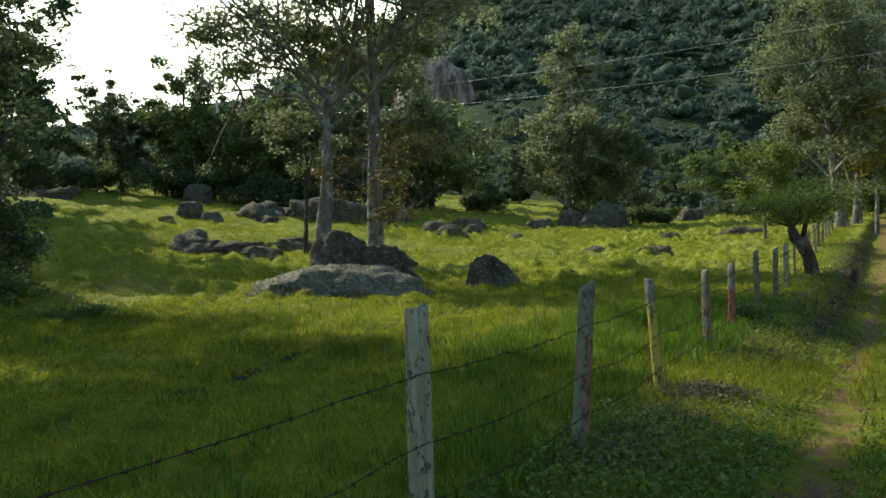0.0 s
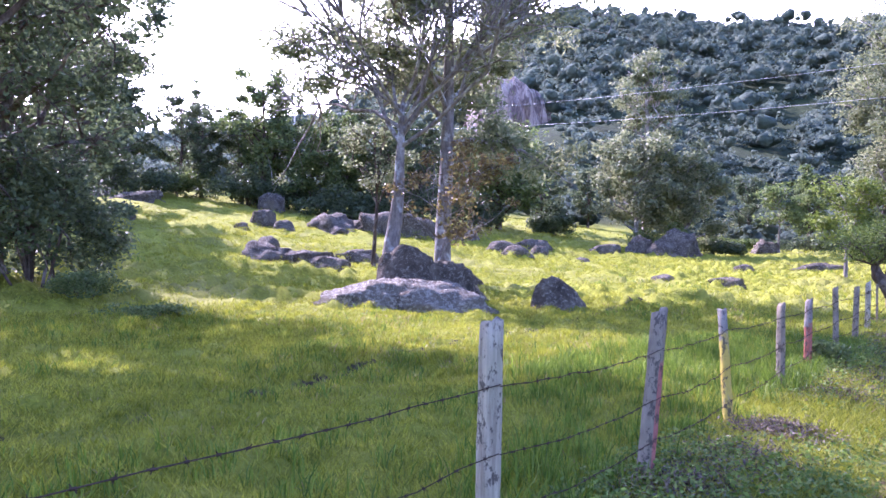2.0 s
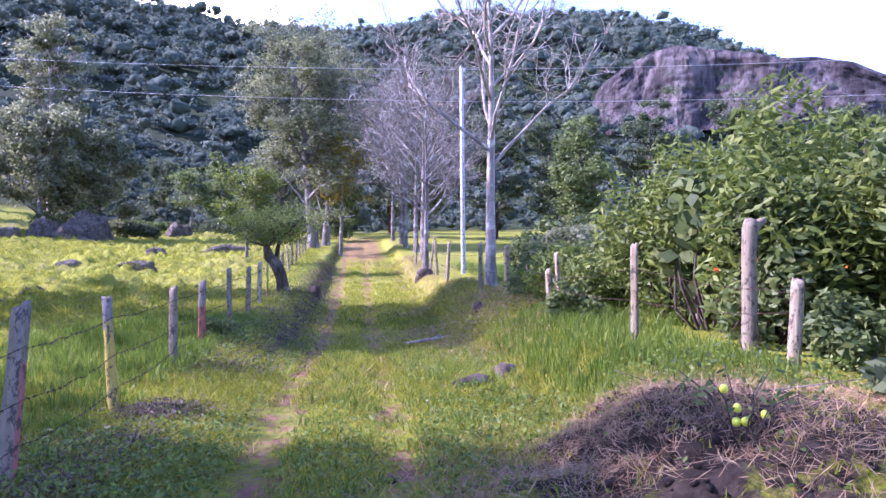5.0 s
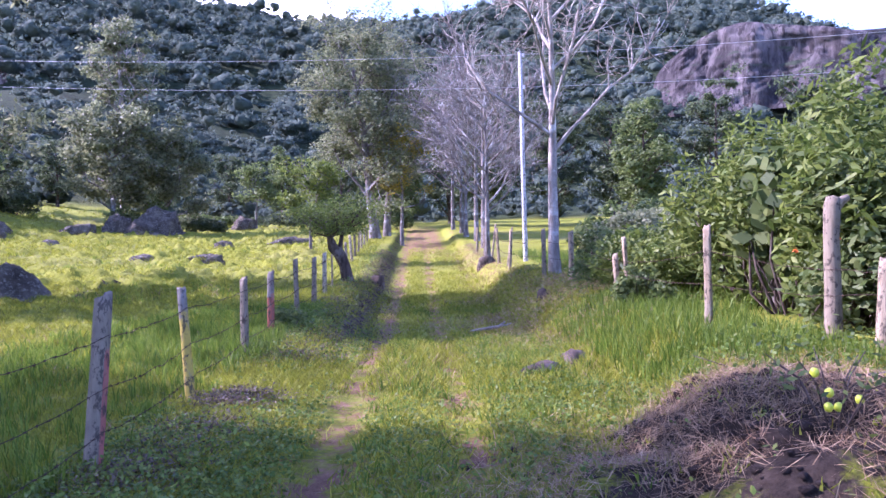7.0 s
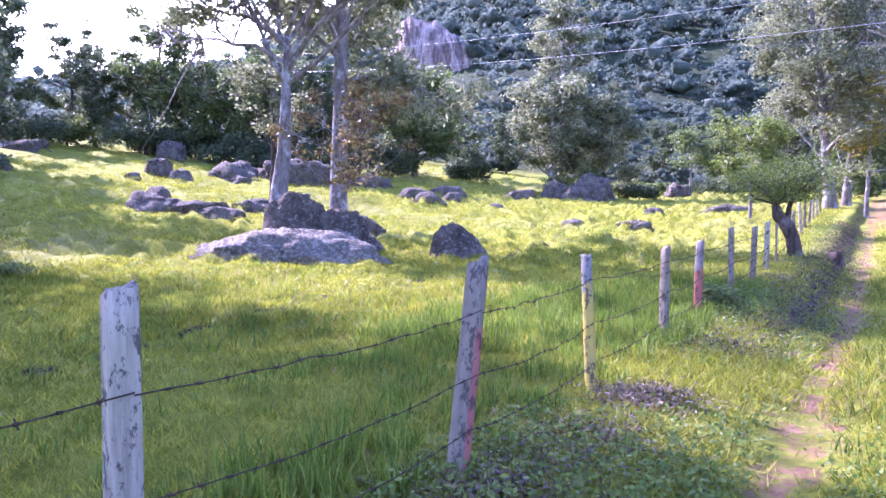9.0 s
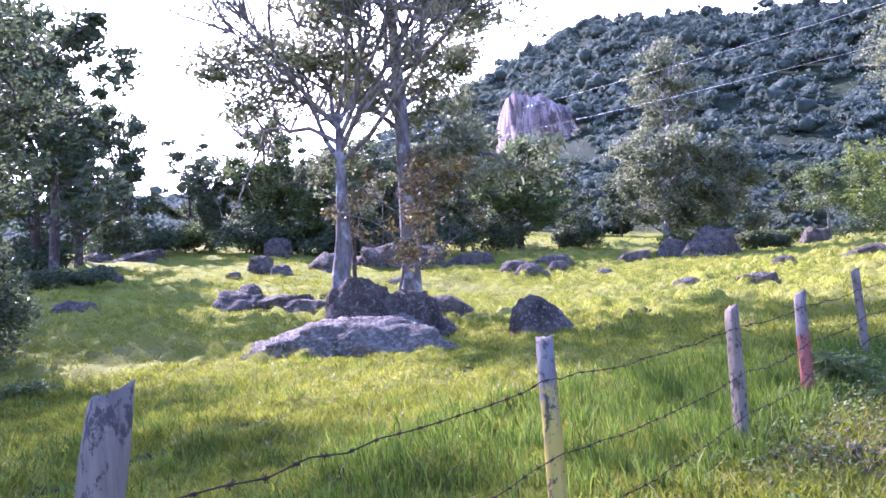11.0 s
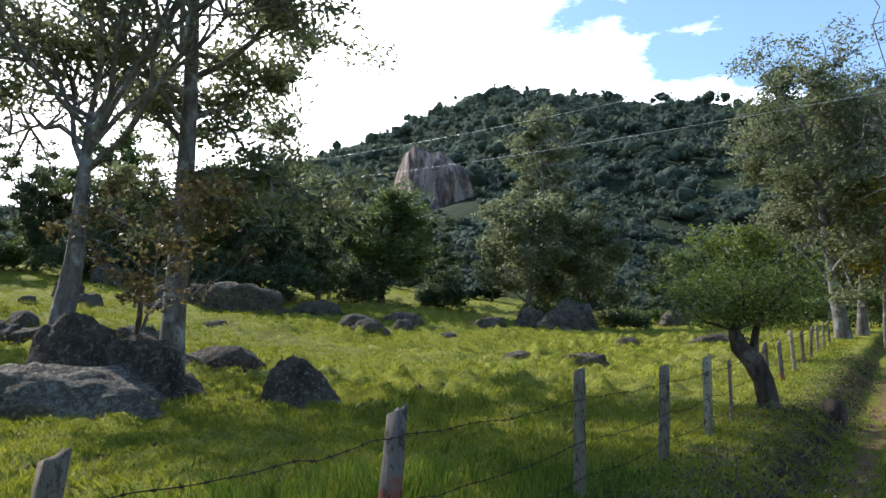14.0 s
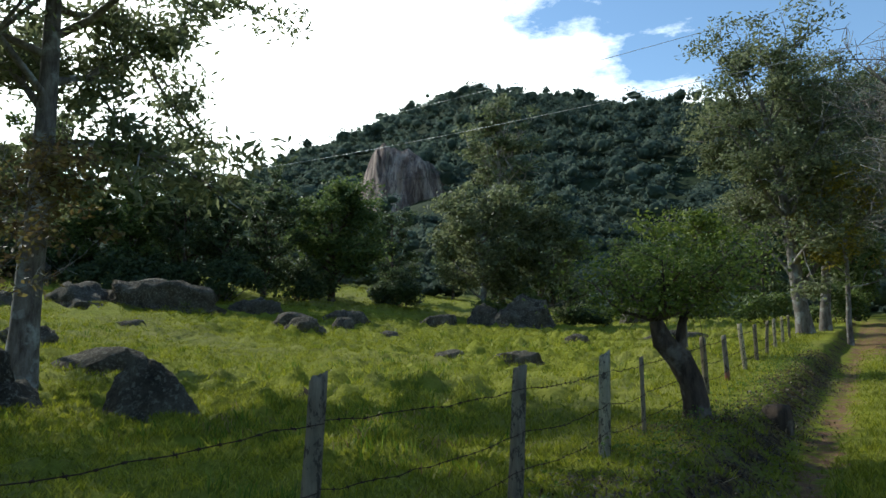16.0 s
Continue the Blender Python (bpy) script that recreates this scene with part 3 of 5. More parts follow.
def shrub(at, label, seed, leaf, size, count, leaf_size, category="bush", group="", wide=0.45, name="bush", stems=14, lumps=16, hang=0.1):
    """Many stems and a lumpy mass of leaves reaching to the ground. size: radius x, radius y, height."""
    rng = np.random.default_rng(seed)
    ob = thing(name, (at[0], at[1], gz(*at)), label, category, group)
    wood, leafy = Build(), Build()
    hubs = []
    for i in range(lumps):
        a, r = rng.uniform(0, 6.28), math.sqrt(rng.uniform(0, 1)) * 0.8
        z = size[2] * (1 - r * r * 0.7) * rng.uniform(0.25, 0.9)
        hubs.append((math.cos(a) * r * size[0], math.sin(a) * r * size[1], z))
    hubs = np.array(hubs)
    for i in range(stems):
        hpt = hubs[rng.integers(0, len(hubs))]
        s = Vector((hpt[0] * 0.35, hpt[1] * 0.35, -0.1))
        e = Vector(hpt) * 1.05
        mid = s.lerp(e, 0.5) + Vector(rng.normal(size=3)) * 0.08 * size[2]
        wood.tube([s, mid, e], [0.012 * size[2], 0.009 * size[2], 0.004 * size[2]], 4)
    c = hubs[rng.integers(0, len(hubs), count)]
    d = rng.normal(size=(count, 3))
    d /= np.linalg.norm(d, axis=1, keepdims=True)
    rad = rng.uniform(0.35, 1.05, count)[:, None] ** 0.5
    c = c + d * rad * np.array([size[0], size[1], size[2] * 0.75]) * 0.34
    ok = c[:, 2] > 0.03
    leafy.leaves(rng, c[ok], leaf_size, leaf_size * wide, 0.5, hang, d[ok])
    wood.part("branchwork", M_BARK_DARK, ob)
    leafy.part("foliage", leaf, ob)
    return ob


# the two trees on the rocks
tree((-4.3, 24.1, 0.75), "slender grey tree forking into bare spreading limbs among boulders", 7, M_LEAF_GREY, M_BARK, 5000, 0.16, 0.42, clump=280,
     height=6.4, r0=0.33, first=0.74, limbs=11, reach=8.5, rise=0.58, sub=11, twigs=8, lean=(0.45, 0.3), wig=0.02, top=0.22)
tree((-2.74, 27.0), "tall straight tree with feathery hanging leaves behind boulders", 8, M_LEAF_GREY, M_BARK, 40000, 0.3, 0.5, hang=0.5, wide=0.32, clump=560,
     height=15, r0=0.34, first=0.36, limbs=17, reach=5.8, rise=0.4, sub=6, twigs=4, lean=(0.1, 0.3), wig=0.008, droop=0.1)
tree((-3.0, 24.6), "small leaning tree with sparse brownish leaves", 9, M_LEAF_BROWN, M_BARK, 2400, 0.17, 0.28,
     height=3.9, r0=0.06, first=0.4, limbs=10, reach=2.6, rise=0.2, sub=5, twigs=3, lean=(0.8, 0.3), wig=0.05)
tree((-6.6, 33.6), "small thin tree with yellowing leaves", 10, M_LEAF_GREY, M_BARK_DARK, 2600, 0.2, 0.3,
     height=6.2, r0=0.11, first=0.4, limbs=9, reach=2.6, rise=0.5, sub=5, twigs=3)
# crooked tree by the fence
CROOK = thing("tree", (10.45, 21.45, gz(10.45, 21.45)), "crooked dark-trunked small tree with a low dome of leaves", "tree")


def crooked():
    rng = np.random.default_rng(31)
    wood, tips = Build(), []
    trunk = [Vector(p) for p in ((0.05, 0, -0.2), (0.04, 0, 0.25), (-0.02, 0, 0.55), (-0.16, 0.03, 0.88), (-0.4, 0.05, 1.15), (-0.5, 0.0, 1.45))]
    wood.tube(trunk, [0.24, 0.19, 0.18, 0.19, 0.16, 0.10], 12)
    wood.tube([trunk[3], Vector((-0.12, 0, 1.35)), Vector((0.02, 0.05, 1.75))], [0.10, 0.07, 0.05], 8)
    for i in range(26):
        p = trunk[5] if i % 2 else Vector((0.02, 0.05, 1.7))
        a = i * 2.4
        e = p + Vector((math.cos(a) * rng.uniform(.4, 1.1) + 0.1, math.sin(a) * rng.uniform(.4, 1.1), rng.uniform(0.1, 0.95)))
        m = p.lerp(e, 0.5) + Vector(rng.normal(size=3)) * 0.12
        wood.tube([p, m, e], [0.035, 0.022, 0.008], 5)
        tips += [tuple(m), tuple(e), tuple(m.lerp(e, 0.5))]
        for _ in range(5):
            f = m.lerp(e, rng.uniform(0.2, 1)) 
            g = f + Vector(rng.normal(size=3)) * 0.28
            wood.tube([f, g], [0.009, 0.004], 3)
            tips.append(tuple(g))
    wood.part("trunk", M_BARK_DARK, CROOK, smooth=True)
    tips = np.array(tips)
    c = tips[rng.integers(0, len(tips), 9000)] + rng.normal(size=(9000, 3)) * np.array([0.26, 0.26, 0.18])
    c = c[c[:, 2] > 1.5]
    crown = Build()
    crown.leaves(rng, c, 0.075, 0.04, 0.5)
    crown.part("crown", M_LEAF_BRIGHT, CROOK)


crooked()
tree((14.6, 34.2), "young slim tree with light green leaves beyond the fence", 33, M_LEAF_BRIGHT, M_BARK, 6000, 0.16, 0.32,
     height=3.7, r0=0.09, first=0.34, limbs=12, reach=1.8, rise=0.5, sub=5, twigs=3, wig=0.02)
# tall trees of the lane's far part
tree((24.2, 45.6), "tall grey-green tree with a patchy pale trunk beside the lane", 41, M_LEAF_GREY, M_BARK, 32000, 0.24, 0.5, wide=0.42,
     height=11.8, r0=0.38, first=0.16, limbs=19, reach=5.6, rise=0.55, sub=6, twigs=3, lean=(-1.2, 0.3), wig=0.015)
tree((26.4, 48.0), "tall tree with yellowing leaf tufts beside the lane", 42, M_LEAF_GREY, M_BARK, 18000, 0.23, 0.5, wide=0.42,
     height=11.4, r0=0.28, first=0.25, limbs=14, reach=4.6, rise=0.6, sub=5, twigs=3, lean=(0.6, -0.4))
tree((25.2, 43.6), "slim tree with ochre leaves beside the lane", 43, M_LEAF_YELLOW, M_BARK, 3000, 0.24, 0.35,
     height=7.0, r0=0.14, first=0.35, limbs=10, reach=2.6, rise=0.5, sub=5, twigs=3)
# meadow trees by the big boulder
tree((9.8, 61.0), "round leafy tree beside the big boulder", 51, M_LEAF_GREY, M_BARK, 15000, 0.32, 0.5,
     height=7.4, r0=0.26, first=0.14, limbs=15, reach=4.0, rise=0.55, sub=5, twigs=2, lean=(-0.5, 0))
tree((13.6, 61.5), "round leafy tree behind the big boulder", 52, M_LEAF_GREY, M_BARK, 12000, 0.32, 0.5,
     height=6.4, r0=0.22, first=0.14, limbs=14, reach=3.5, rise=0.5, sub=5, twigs=2)
tree((11.4, 66.5), "tall pale-limbed tree with a thin open crown", 53, M_LEAF_GREY, M_BARK_PALE, 6000, 0.36, 0.42,
     height=14.5, r0=0.36, first=0.55, limbs=12, reach=4.2, rise=0.85, sub=6, twigs=4, wig=0.012)
tree((22.6, 66.0), "small round tree in the far grass", 54, M_LEAF, M_BARK, 2600, 0.3, 0.5,
     height=5.0, r0=0.12, first=0.35, limbs=10, reach=2.0, rise=0.5, sub=4, twigs=2)
tree((-1.6, 66.5), "broad dark leafy tree at the meadow's edge", 55, M_LEAF, M_BARK_DARK, 17000, 0.34, 0.55,
     height=6.2, r0=0.3, first=0.12, limbs=16, reach=4.6, rise=0.5, sub=6, twigs=2)
shrub((3.4, 68.5), "dense dark round bush at the meadow's edge", 56, M_LEAF_DARK, (2.6, 2.2, 2.9), 5200, 0.3)
# dense tree close to the meadow's near side
tree((-15.6, 20.3), "dense dark tree with boughs hanging to the ground", 61, M_LEAF_DARK, M_BARK_DARK, 36000, 0.2, 0.5, hang=0.2,
     height=14.5, r0=0.34, first=0.05, limbs=34, reach=4.6, rise=0.35, sub=6, twigs=3, droop=0.12)
# unseen tree, added only to throw shade over the near meadow
tree((-13.2, 8.2), "unseen large tree with wide overhanging boughs, added to shade the meadow", 62, M_LEAF_DARK, M_BARK_DARK, 18000, 0.42, 0.5,
     height=16, r0=0.4, first=0.3, limbs=24, reach=7.0, rise=0.4, sub=6, twigs=3)
tree((-12.3, 14.3), "leafy dark tree with a high dense crown", 64, M_LEAF_DARK, M_BARK_DARK, 26000, 0.29, 0.5,
     height=14, r0=0.3, first=0.42, limbs=20, reach=4.8, rise=0.45, sub=5, twigs=2)
# second added shade caster, outside every view
tree((-14.0, 0.5), "unseen large tree with a wide crown, added as a shade caster", 63, M_LEAF_DARK, M_BARK_DARK, 12000, 0.4, 0.5,
     height=16, r0=0.38, first=0.25, limbs=22, reach=6.4, rise=0.45, sub=5, twigs=2)

# prototypes for the wood's edge
PROTO = [(M_LEAF_DARK, 11, 4.8, 0.08), (M_LEAF_DARK, 13.5, 5.2, 0.1), (M_LEAF, 9.5, 4.2, 0.08), (M_LEAF_DARK, 15, 5.0, 0.2)]
EDGE = [(-26, 40.6, 3, 1.1), (-29.5, 43.5, 1, 1.15), (-34, 44, 3, 1.15), (-32, 51, 1, 0.95), (-40, 52, 3, 1.1), (-46, 60, 1, 1.1),
        (-38, 66, 0, 0.85), (-32, 67, 1, 0.6), (-28.5, 64, 0, 0.62), (-25.5, 66, 0, 0.66), (-22.5, 63, 2, 0.7), (-20, 65, 1, 0.52), (-17.5, 61.5, 2, 0.72), (-15, 61, 2, 0.78), (-12.5, 63, 0, 0.7),
        (-10.5, 60, 1, 0.58), (-8.2, 61, 0, 0.74), (-6.2, 64, 0, 0.68), (-17, 72, 3, 0.55), (-8, 74, 1, 0.62), (-27, 76, 3, 0.5), (-36, 78, 1, 0.7), (2.5, 76, 0, 0.6),
        (-48, 74, 3, 0.9), (-56, 66, 1, 1.1), (18, 84, 2, 0.6), (26, 86, 0, 0.6), (32, 84, 2, 0.7), (36, 78, 0, 0.75), (8, 84, 0, 0.55),
        (40, 72, 2, 0.85), (44, 66, 0, 0.8), (36, 62, 2, 0.75), (33, 70, 1, 0.6),
        (40, 54, 0, 0.9), (44, 49, 1, 0.75), (47, 43, 0, 0.85), (43, 38, 2, 0.8), (49, 36, 1, 0.7), (52, 30, 0, 0.8), (48, 27, 2, 0.75), (54, 22, 0, 0.8), (58, 14, 1, 0.8), (56, 6, 0, 0.9), (50, 48, 3, 0.7)]
first = {}
for i, (x, y, k, sc) in enumerate(EDGE):
    mat, hgt, rch, fst = PROTO[k]
    if k not in first:
        first[k] = tree((x, y), "dark leafy tree at the edge of the wood", 70 + k, mat, M_BARK_DARK, 8500, 0.42, 0.54, clump=95, group="trees at the wood's edge",
                        height=hgt, r0=0.3, first=fst, limbs=18, reach=rch, rise=0.5, sub=3, twigs=0, fine=False)
    else:
        copy_thing(first[k], Matrix.Translation((x, y, gz(x, y) - 0.1)) @ Matrix.Rotation(i * 1.9, 4, "Z") @ Matrix.Diagonal((sc, sc, sc * (0.92 + 0.05 * (i % 4)), 1)))

# bare trees along the far side of the lane
BARE = [((13.9, 15.3), 9.2, 0.165, 0.32, 3.9, 81), ((18.6, 24.8), 6.6, 0.13, 0.3, 3.0, 82), ((23.4, 31.6), 8.0, 0.19, 0.25, 4.2, 83),
        ((26.6, 36.8), 8.0, 0.17, 0.3, 3.8, 84), ((29.0, 41.4), 8.4, 0.17, 0.3, 3.8, 85), ((31.8, 46.0), 8.6, 0.18, 0.3, 3.8, 86), ((35.0, 52.0), 9.0, 0.18, 0.3, 3.8, 87)]
for (x, y), hgt, r, fst, rch, sd in BARE:
    tree((x, y), "leafless pale grey tree with fine branching twigs", sd, M_LEAF_YELLOW, M_BARK_PALE if sd == 81 else M_BARK, 0, 0.1, group="bare trees by the lane", name="bare_tree",
         height=hgt, r0=r, first=fst, limbs=13, reach=rch * 1.35, rise=0.8, sub=9, twigs=7, wig=0.012, top=0.15)

# ---------------------------------------------------------------- power line
PX, PY = 18.3, 21.95


def pole(x, y, top):
    ob = thing("utility_pole", (x, y, 0), "slim pale grey utility pole carrying two wires", "pole")
    b = Build()
    z0 = gz(x, y)
    b.tube([(0, 0, z0 - 0.5), (0, 0, z0 + 2), (0, 0, top)], [0.095, 0.088, 0.07], 14)
    b.part("shaft", M_CONCRETE, ob, smooth=True)
    for z in (top - 0.12, top - 1.35):
        c = Build()
        c.tube([(0.1, 0, z - 0.05), (0.16, 0, z - 0.05), (0.16, 0, z + 0.08)], [0.025, 0.05, 0.035], 8)
        c.part("insulator", M_CABLE, ob)
    return ob


pole(PX, PY, 8.65)
LX, LY = -21.5, 69.0
pole(LX, LY, gz(LX, LY) + 9.0)
RX, RY = 50.0, -15.6
pole(RX, RY, gz(RX, RY) + 9.0)
for dz, lab in ((-0.1, "upper"), (-1.35, "lower")):
    cable = thing("power_cable", (0, 0, 0), "thin pale overhead wire slung between poles", "cable", "overhead wires")
    for (ax, ay, az_), (bx, by, bz) in (((LX, LY, gz(LX, LY) + 9.0), (PX, PY, 8.65)), ((PX, PY, 8.65), (RX, RY, gz(RX, RY) + 9.0))):
        pts = []
        for i in range(25):
            t = i / 24
            pts.append((ax + (bx - ax) * t, ay + (by - ay) * t, az_ + (bz - az_) * t + dz - 4 * 0.9 * t * (1 - t)))
        b = Build()
        b.tube(pts, [0.0075] * 25, 5)
        b.part("span", M_CABLE, cable)


# ---------------------------------------------------------------- fences
def post_mesh(name, base, top, w, d, mat, parent, seed, round_=False, label="", twist=0.0, slant=0.05):
    """A hewn post: tapered, chipped, with a slanting top. w, d: half widths."""
    rng = np.random.default_rng(seed)
    base, top = Vector(base), Vector(top)
    b = Build()
    rows, segs = 11, 16
    v = []
    for i in range(rows):
        t = i / (rows - 1)
        c = base.lerp(top, t)
        for k in range(segs):
            a = 2 * math.pi * (k + 0.5) / segs
            e = 1.0 if round_ else 0.42
            ca, sa = math.cos(a), math.sin(a)
            px = math.copysign(abs(ca) ** e, ca) * w
            py = math.copysign(abs(sa) ** e, sa) * d
            g = 1 + 0.10 * noise.noise((seed + ca * 1.5, sa * 1.5, t * 5)) + 0.05 * noise.noise((seed + ca * 4, sa * 4, t * 18))
            g *= 1 - 0.10 * t
            px, py = px * g, py * g
            px, py = px * math.cos(twist) - py * math.sin(twist), px * math.sin(twist) + py * math.cos(twist)
            z = c.z + (slant * (px / w) + rng.normal() * 0.012 if i == rows - 1 else 0)
            v.append((c.x + px, c.y + py, z))
    quads = [(i * segs + k, i * segs + (k + 1) % segs, (i + 1) * segs + (k + 1) % segs, (i + 1) * segs + k) for i in range(rows - 1) for k in range(segs)]
    v.append((top.x, top.y, top.z + 0.008))
    tris = [((rows - 1) * segs + k, (rows - 1) * segs + (k + 1) % segs, rows * segs) for k in range(segs)]
    b.add(v, quads, tris)
    return b.part(name, mat, parent, label, smooth=False)


def strand(parent, a, b, sag, seed, name="barbed_wire"):
    """Twisted fence wire from a to b with a barb about every twelve centimetres."""
    rng = np.random.default_rng(seed)
    a, b = Vector(a), Vector(b)
    length = (b - a).length
    n = 14
    pts = [a.lerp(b, i / n) + Vector((0, 0, -4 * sag * (i / n) * (1 - i / n) + rng.normal() * 0.006)) for i in range(n + 1)]
    w = Build()
    w.tube(pts, [0.003] * (n + 1), 5)
    m = int(length / 0.12)
    for i in range(1, m):
        t = i / m
        k = min(int(t * n), n - 1)
        p = pts[k].lerp(pts[k + 1], t * n - k)
        for _ in range(2):
            d = Vector(rng.normal(size=3)).normalized() * 0.018
            w.tube([p - d, p + d], [0.0026, 0.0016], 3, cap=False)
        w.tube([p - (b - a).normalized() * 0.009, p + (b - a).normalized() * 0.009], [0.006, 0.006], 5)
    return w.part(name, M_WIRE, parent)


# left fence: ground point, top, half widths, material, label
LEFT = [
    ((-2.6, -0.1), (-2.6, -0.1, 1.22), 0.060, 0.055, M_POST_GREY, ""),
    ((-0.12, 3.80), (-0.10, 3.78, 1.265), 0.058, 0.056, M_POST, "pale squared post with bark flecks"),
    ((0.96, 5.50), (1.13, 5.72, 1.225), 0.058, 0.056, M_POST_STAINED, "grey leaning post with a red-stained side"),
    ((2.16, 7.50), (2.17, 7.85, 1.13), 0.052, 0.052, M_POST_YELLOW, "yellow-painted leaning post with a rotten top"),
    ((3.50, 10.02), (3.58, 10.22, 1.09), 0.050, 0.050, M_POST_GREY, ""),
    ((4.50, 11.78), (4.59, 11.93, 1.09), 0.056, 0.054, M_POST_RED, "post with flaking red paint"),
    ((5.95, 14.25), (6.01, 14.42, 1.235), 0.055, 0.055, M_POST_GREY, "lichened grey post"),
    ((7.26, 16.5), (7.36, 16.62, 1.21), 0.055, 0.053, M_POST_GREY, ""),
    ((8.46, 18.6), (8.55, 18.72, 1.28), 0.060, 0.058, M_POST, ""),
    ((9.25, 19.82), (9.26, 19.82, 1.22), 0.030, 0.030, M_POST_GREY, "thin grey stake"),
    ((11.75, 24.5), (11.72, 24.5, 1.5), 0.055, 0.05, M_POST_GREY, ""),
    ((13.1, 26.9), (13.05, 26.9, 1.55), 0.055, 0.05, M_POST_RED, ""),
    ((14.5, 29.3), (14.4, 29.3, 1.85), 0.055, 0.05, M_POST, ""),
    ((15.9, 31.9), (15.9, 31.9, 1.9), 0.055, 0.05, M_POST_GREY, ""),
    ((17.2, 34.2), (17.3, 34.2, 2.05), 0.055, 0.05, M_POST_GREY, ""),
    ((18.6, 36.6), (18.6, 36.6, 2.2), 0.055, 0.05, M_POST, ""),
    ((20.0, 39.0), (20.0, 39.0, 2.35), 0.055, 0.05, M_POST, ""),
    ((21.4, 41.4), (21.4, 41.4, 2.5), 0.055, 0.05, M_POST_GREY, ""),
]
fence_l = thing("barbed_wire_fence", (0, 0, 0), "barbed wire fence on weathered wooden posts along the meadow", "fence")
for i, (g, tp, w, d, mat, lab) in enumerate(LEFT):
    post_mesh("post", (*g, gz(*g) - 0.3), tp, w, d, mat, fence_l, 200 + i, round_=i in (3, 6, 9), label=lab, twist=0.5 + 0.2 * (i % 3), slant=0.008 + 0.008 * (i % 3))
ends = [tp for _, tp, *_ in LEFT]
foot = [g for g, *_ in LEFT]
for i in range(len(ends) - 1):
    for j, (hgt, sag) in enumerate(((0.93, 0.03), (0.575, 0.05), (0.27, 0.05))):
        pts = []
        for q in (i, i + 1):
            g, tp = foot[q], ends[q]
            z0 = gz(*g)
            f = hgt / (tp[2] - z0)
            pts.append((g[0] + (tp[0] - g[0]) * f + 0.055, g[1] + (tp[1] - g[1]) * f - 0.03, z0 + hgt))
        strand(fence_l, pts[0], pts[1], sag, 300 + i * 3 + j)

RIGHT = [
    ((7.54, 3.52), (7.60, 3.48, 1.24), 0.075, 0.07, M_POST_RAW, True, "thick grey-brown split post"),
    ((7.75, 5.60), (7.78, 5.62, 1.62), 0.038, 0.045, M_POST_RAW, False, "slim pale sawn post"),
    ((9.12, 8.35), (9.2, 8.5, 1.22), 0.05, 0.05, M_POST_RAW, True, "pale peeled post"),
    ((9.30, 8.30), (9.18, 8.28, 1.50), 0.045, 0.03, M_POST_RAW, False, "pale split plank leaning on a post"),
    ((12.3, 12.9), (12.3, 12.9, 1.65), 0.055, 0.055, M_POST_RAW, False, ""),
    ((13.1, 13.0), (13.1, 13.0, 1.30), 0.045, 0.045, M_POST_RAW, True, ""),
    ((13.0, 14.7), (13.0, 14.7, 1.75), 0.06, 0.06, M_POST_GREY, False, ""),
    ((15.2, 19.0), (15.35, 19.05, 1.8), 0.05, 0.05, M_POST_RAW, False, ""),
    ((16.0, 20.2), (16.3, 20.2, 1.9), 0.04, 0.04, M_POST_GREY, True, ""),
    ((17.0, 21.9), (16.9, 21.9, 1.9), 0.05, 0.05, M_POST_RAW, False, ""),
    ((18.0, 23.8), (18.3, 23.8, 2.1), 0.045, 0.045, M_POST_GREY, True, ""),
    ((19.6, 26.4), (19.6, 26.4, 2.0), 0.05, 0.05, M_POST_GREY, False, ""),
    ((21.3, 29.4), (21.4, 29.4, 2.1), 0.05, 0.05, M_POST_GREY, False, ""),
]
fence_r = thing("barbed_wire_fence", (0, 0, 0), "uneven wire fence of raw posts before the bushes", "fence")
for i, (g, tp, w, d, mat, rnd, lab) in enumerate(RIGHT):
    post_mesh("post", (*g, gz(*g) - 0.3), tp, w, d, mat, fence_r, 260 + i, round_=rnd, label=lab, twist=0.4 * i, slant=0.03)
line = [0, 1, 2, 4, 6, 7, 9, 11, 12]
for a, b in zip(line[:-1], line[1:]):
    for j, hgt in enumerate((0.95, 0.55)):
        pts = [(*RIGHT[q][0], gz(*RIGHT[q][0]) + min(hgt, RIGHT[q][1][2] - gz(*RIGHT[q][0]) - 0.1)) for q in (a, b)]
        strand(fence_r, pts[0], pts[1], 0.06, 400 + a * 3 + j)


def stump_post():
    ob = thing("stump_post", (7.95, 4.2, gz(7.95, 4.2)), "thick barked trunk post with a knobbed sawn top", "post")
    b = Build()
    b.tube([(0, 0, -0.2), (0.01, 0, 0.5), (0.0, 0, 1.1), (0.03, 0, 1.42), (0.05, 0, 1.5)], [0.10, 0.085, 0.08, 0.085, 0.07], 14)
    b.tube([(0.03, 0, 1.36), (0.1, -0.06, 1.47), (0.16, -0.1, 1.5)], [0.065, 0.05, 0.035], 10)
    b.part("trunk", M_POST_GREY, ob, smooth=True)


stump_post()


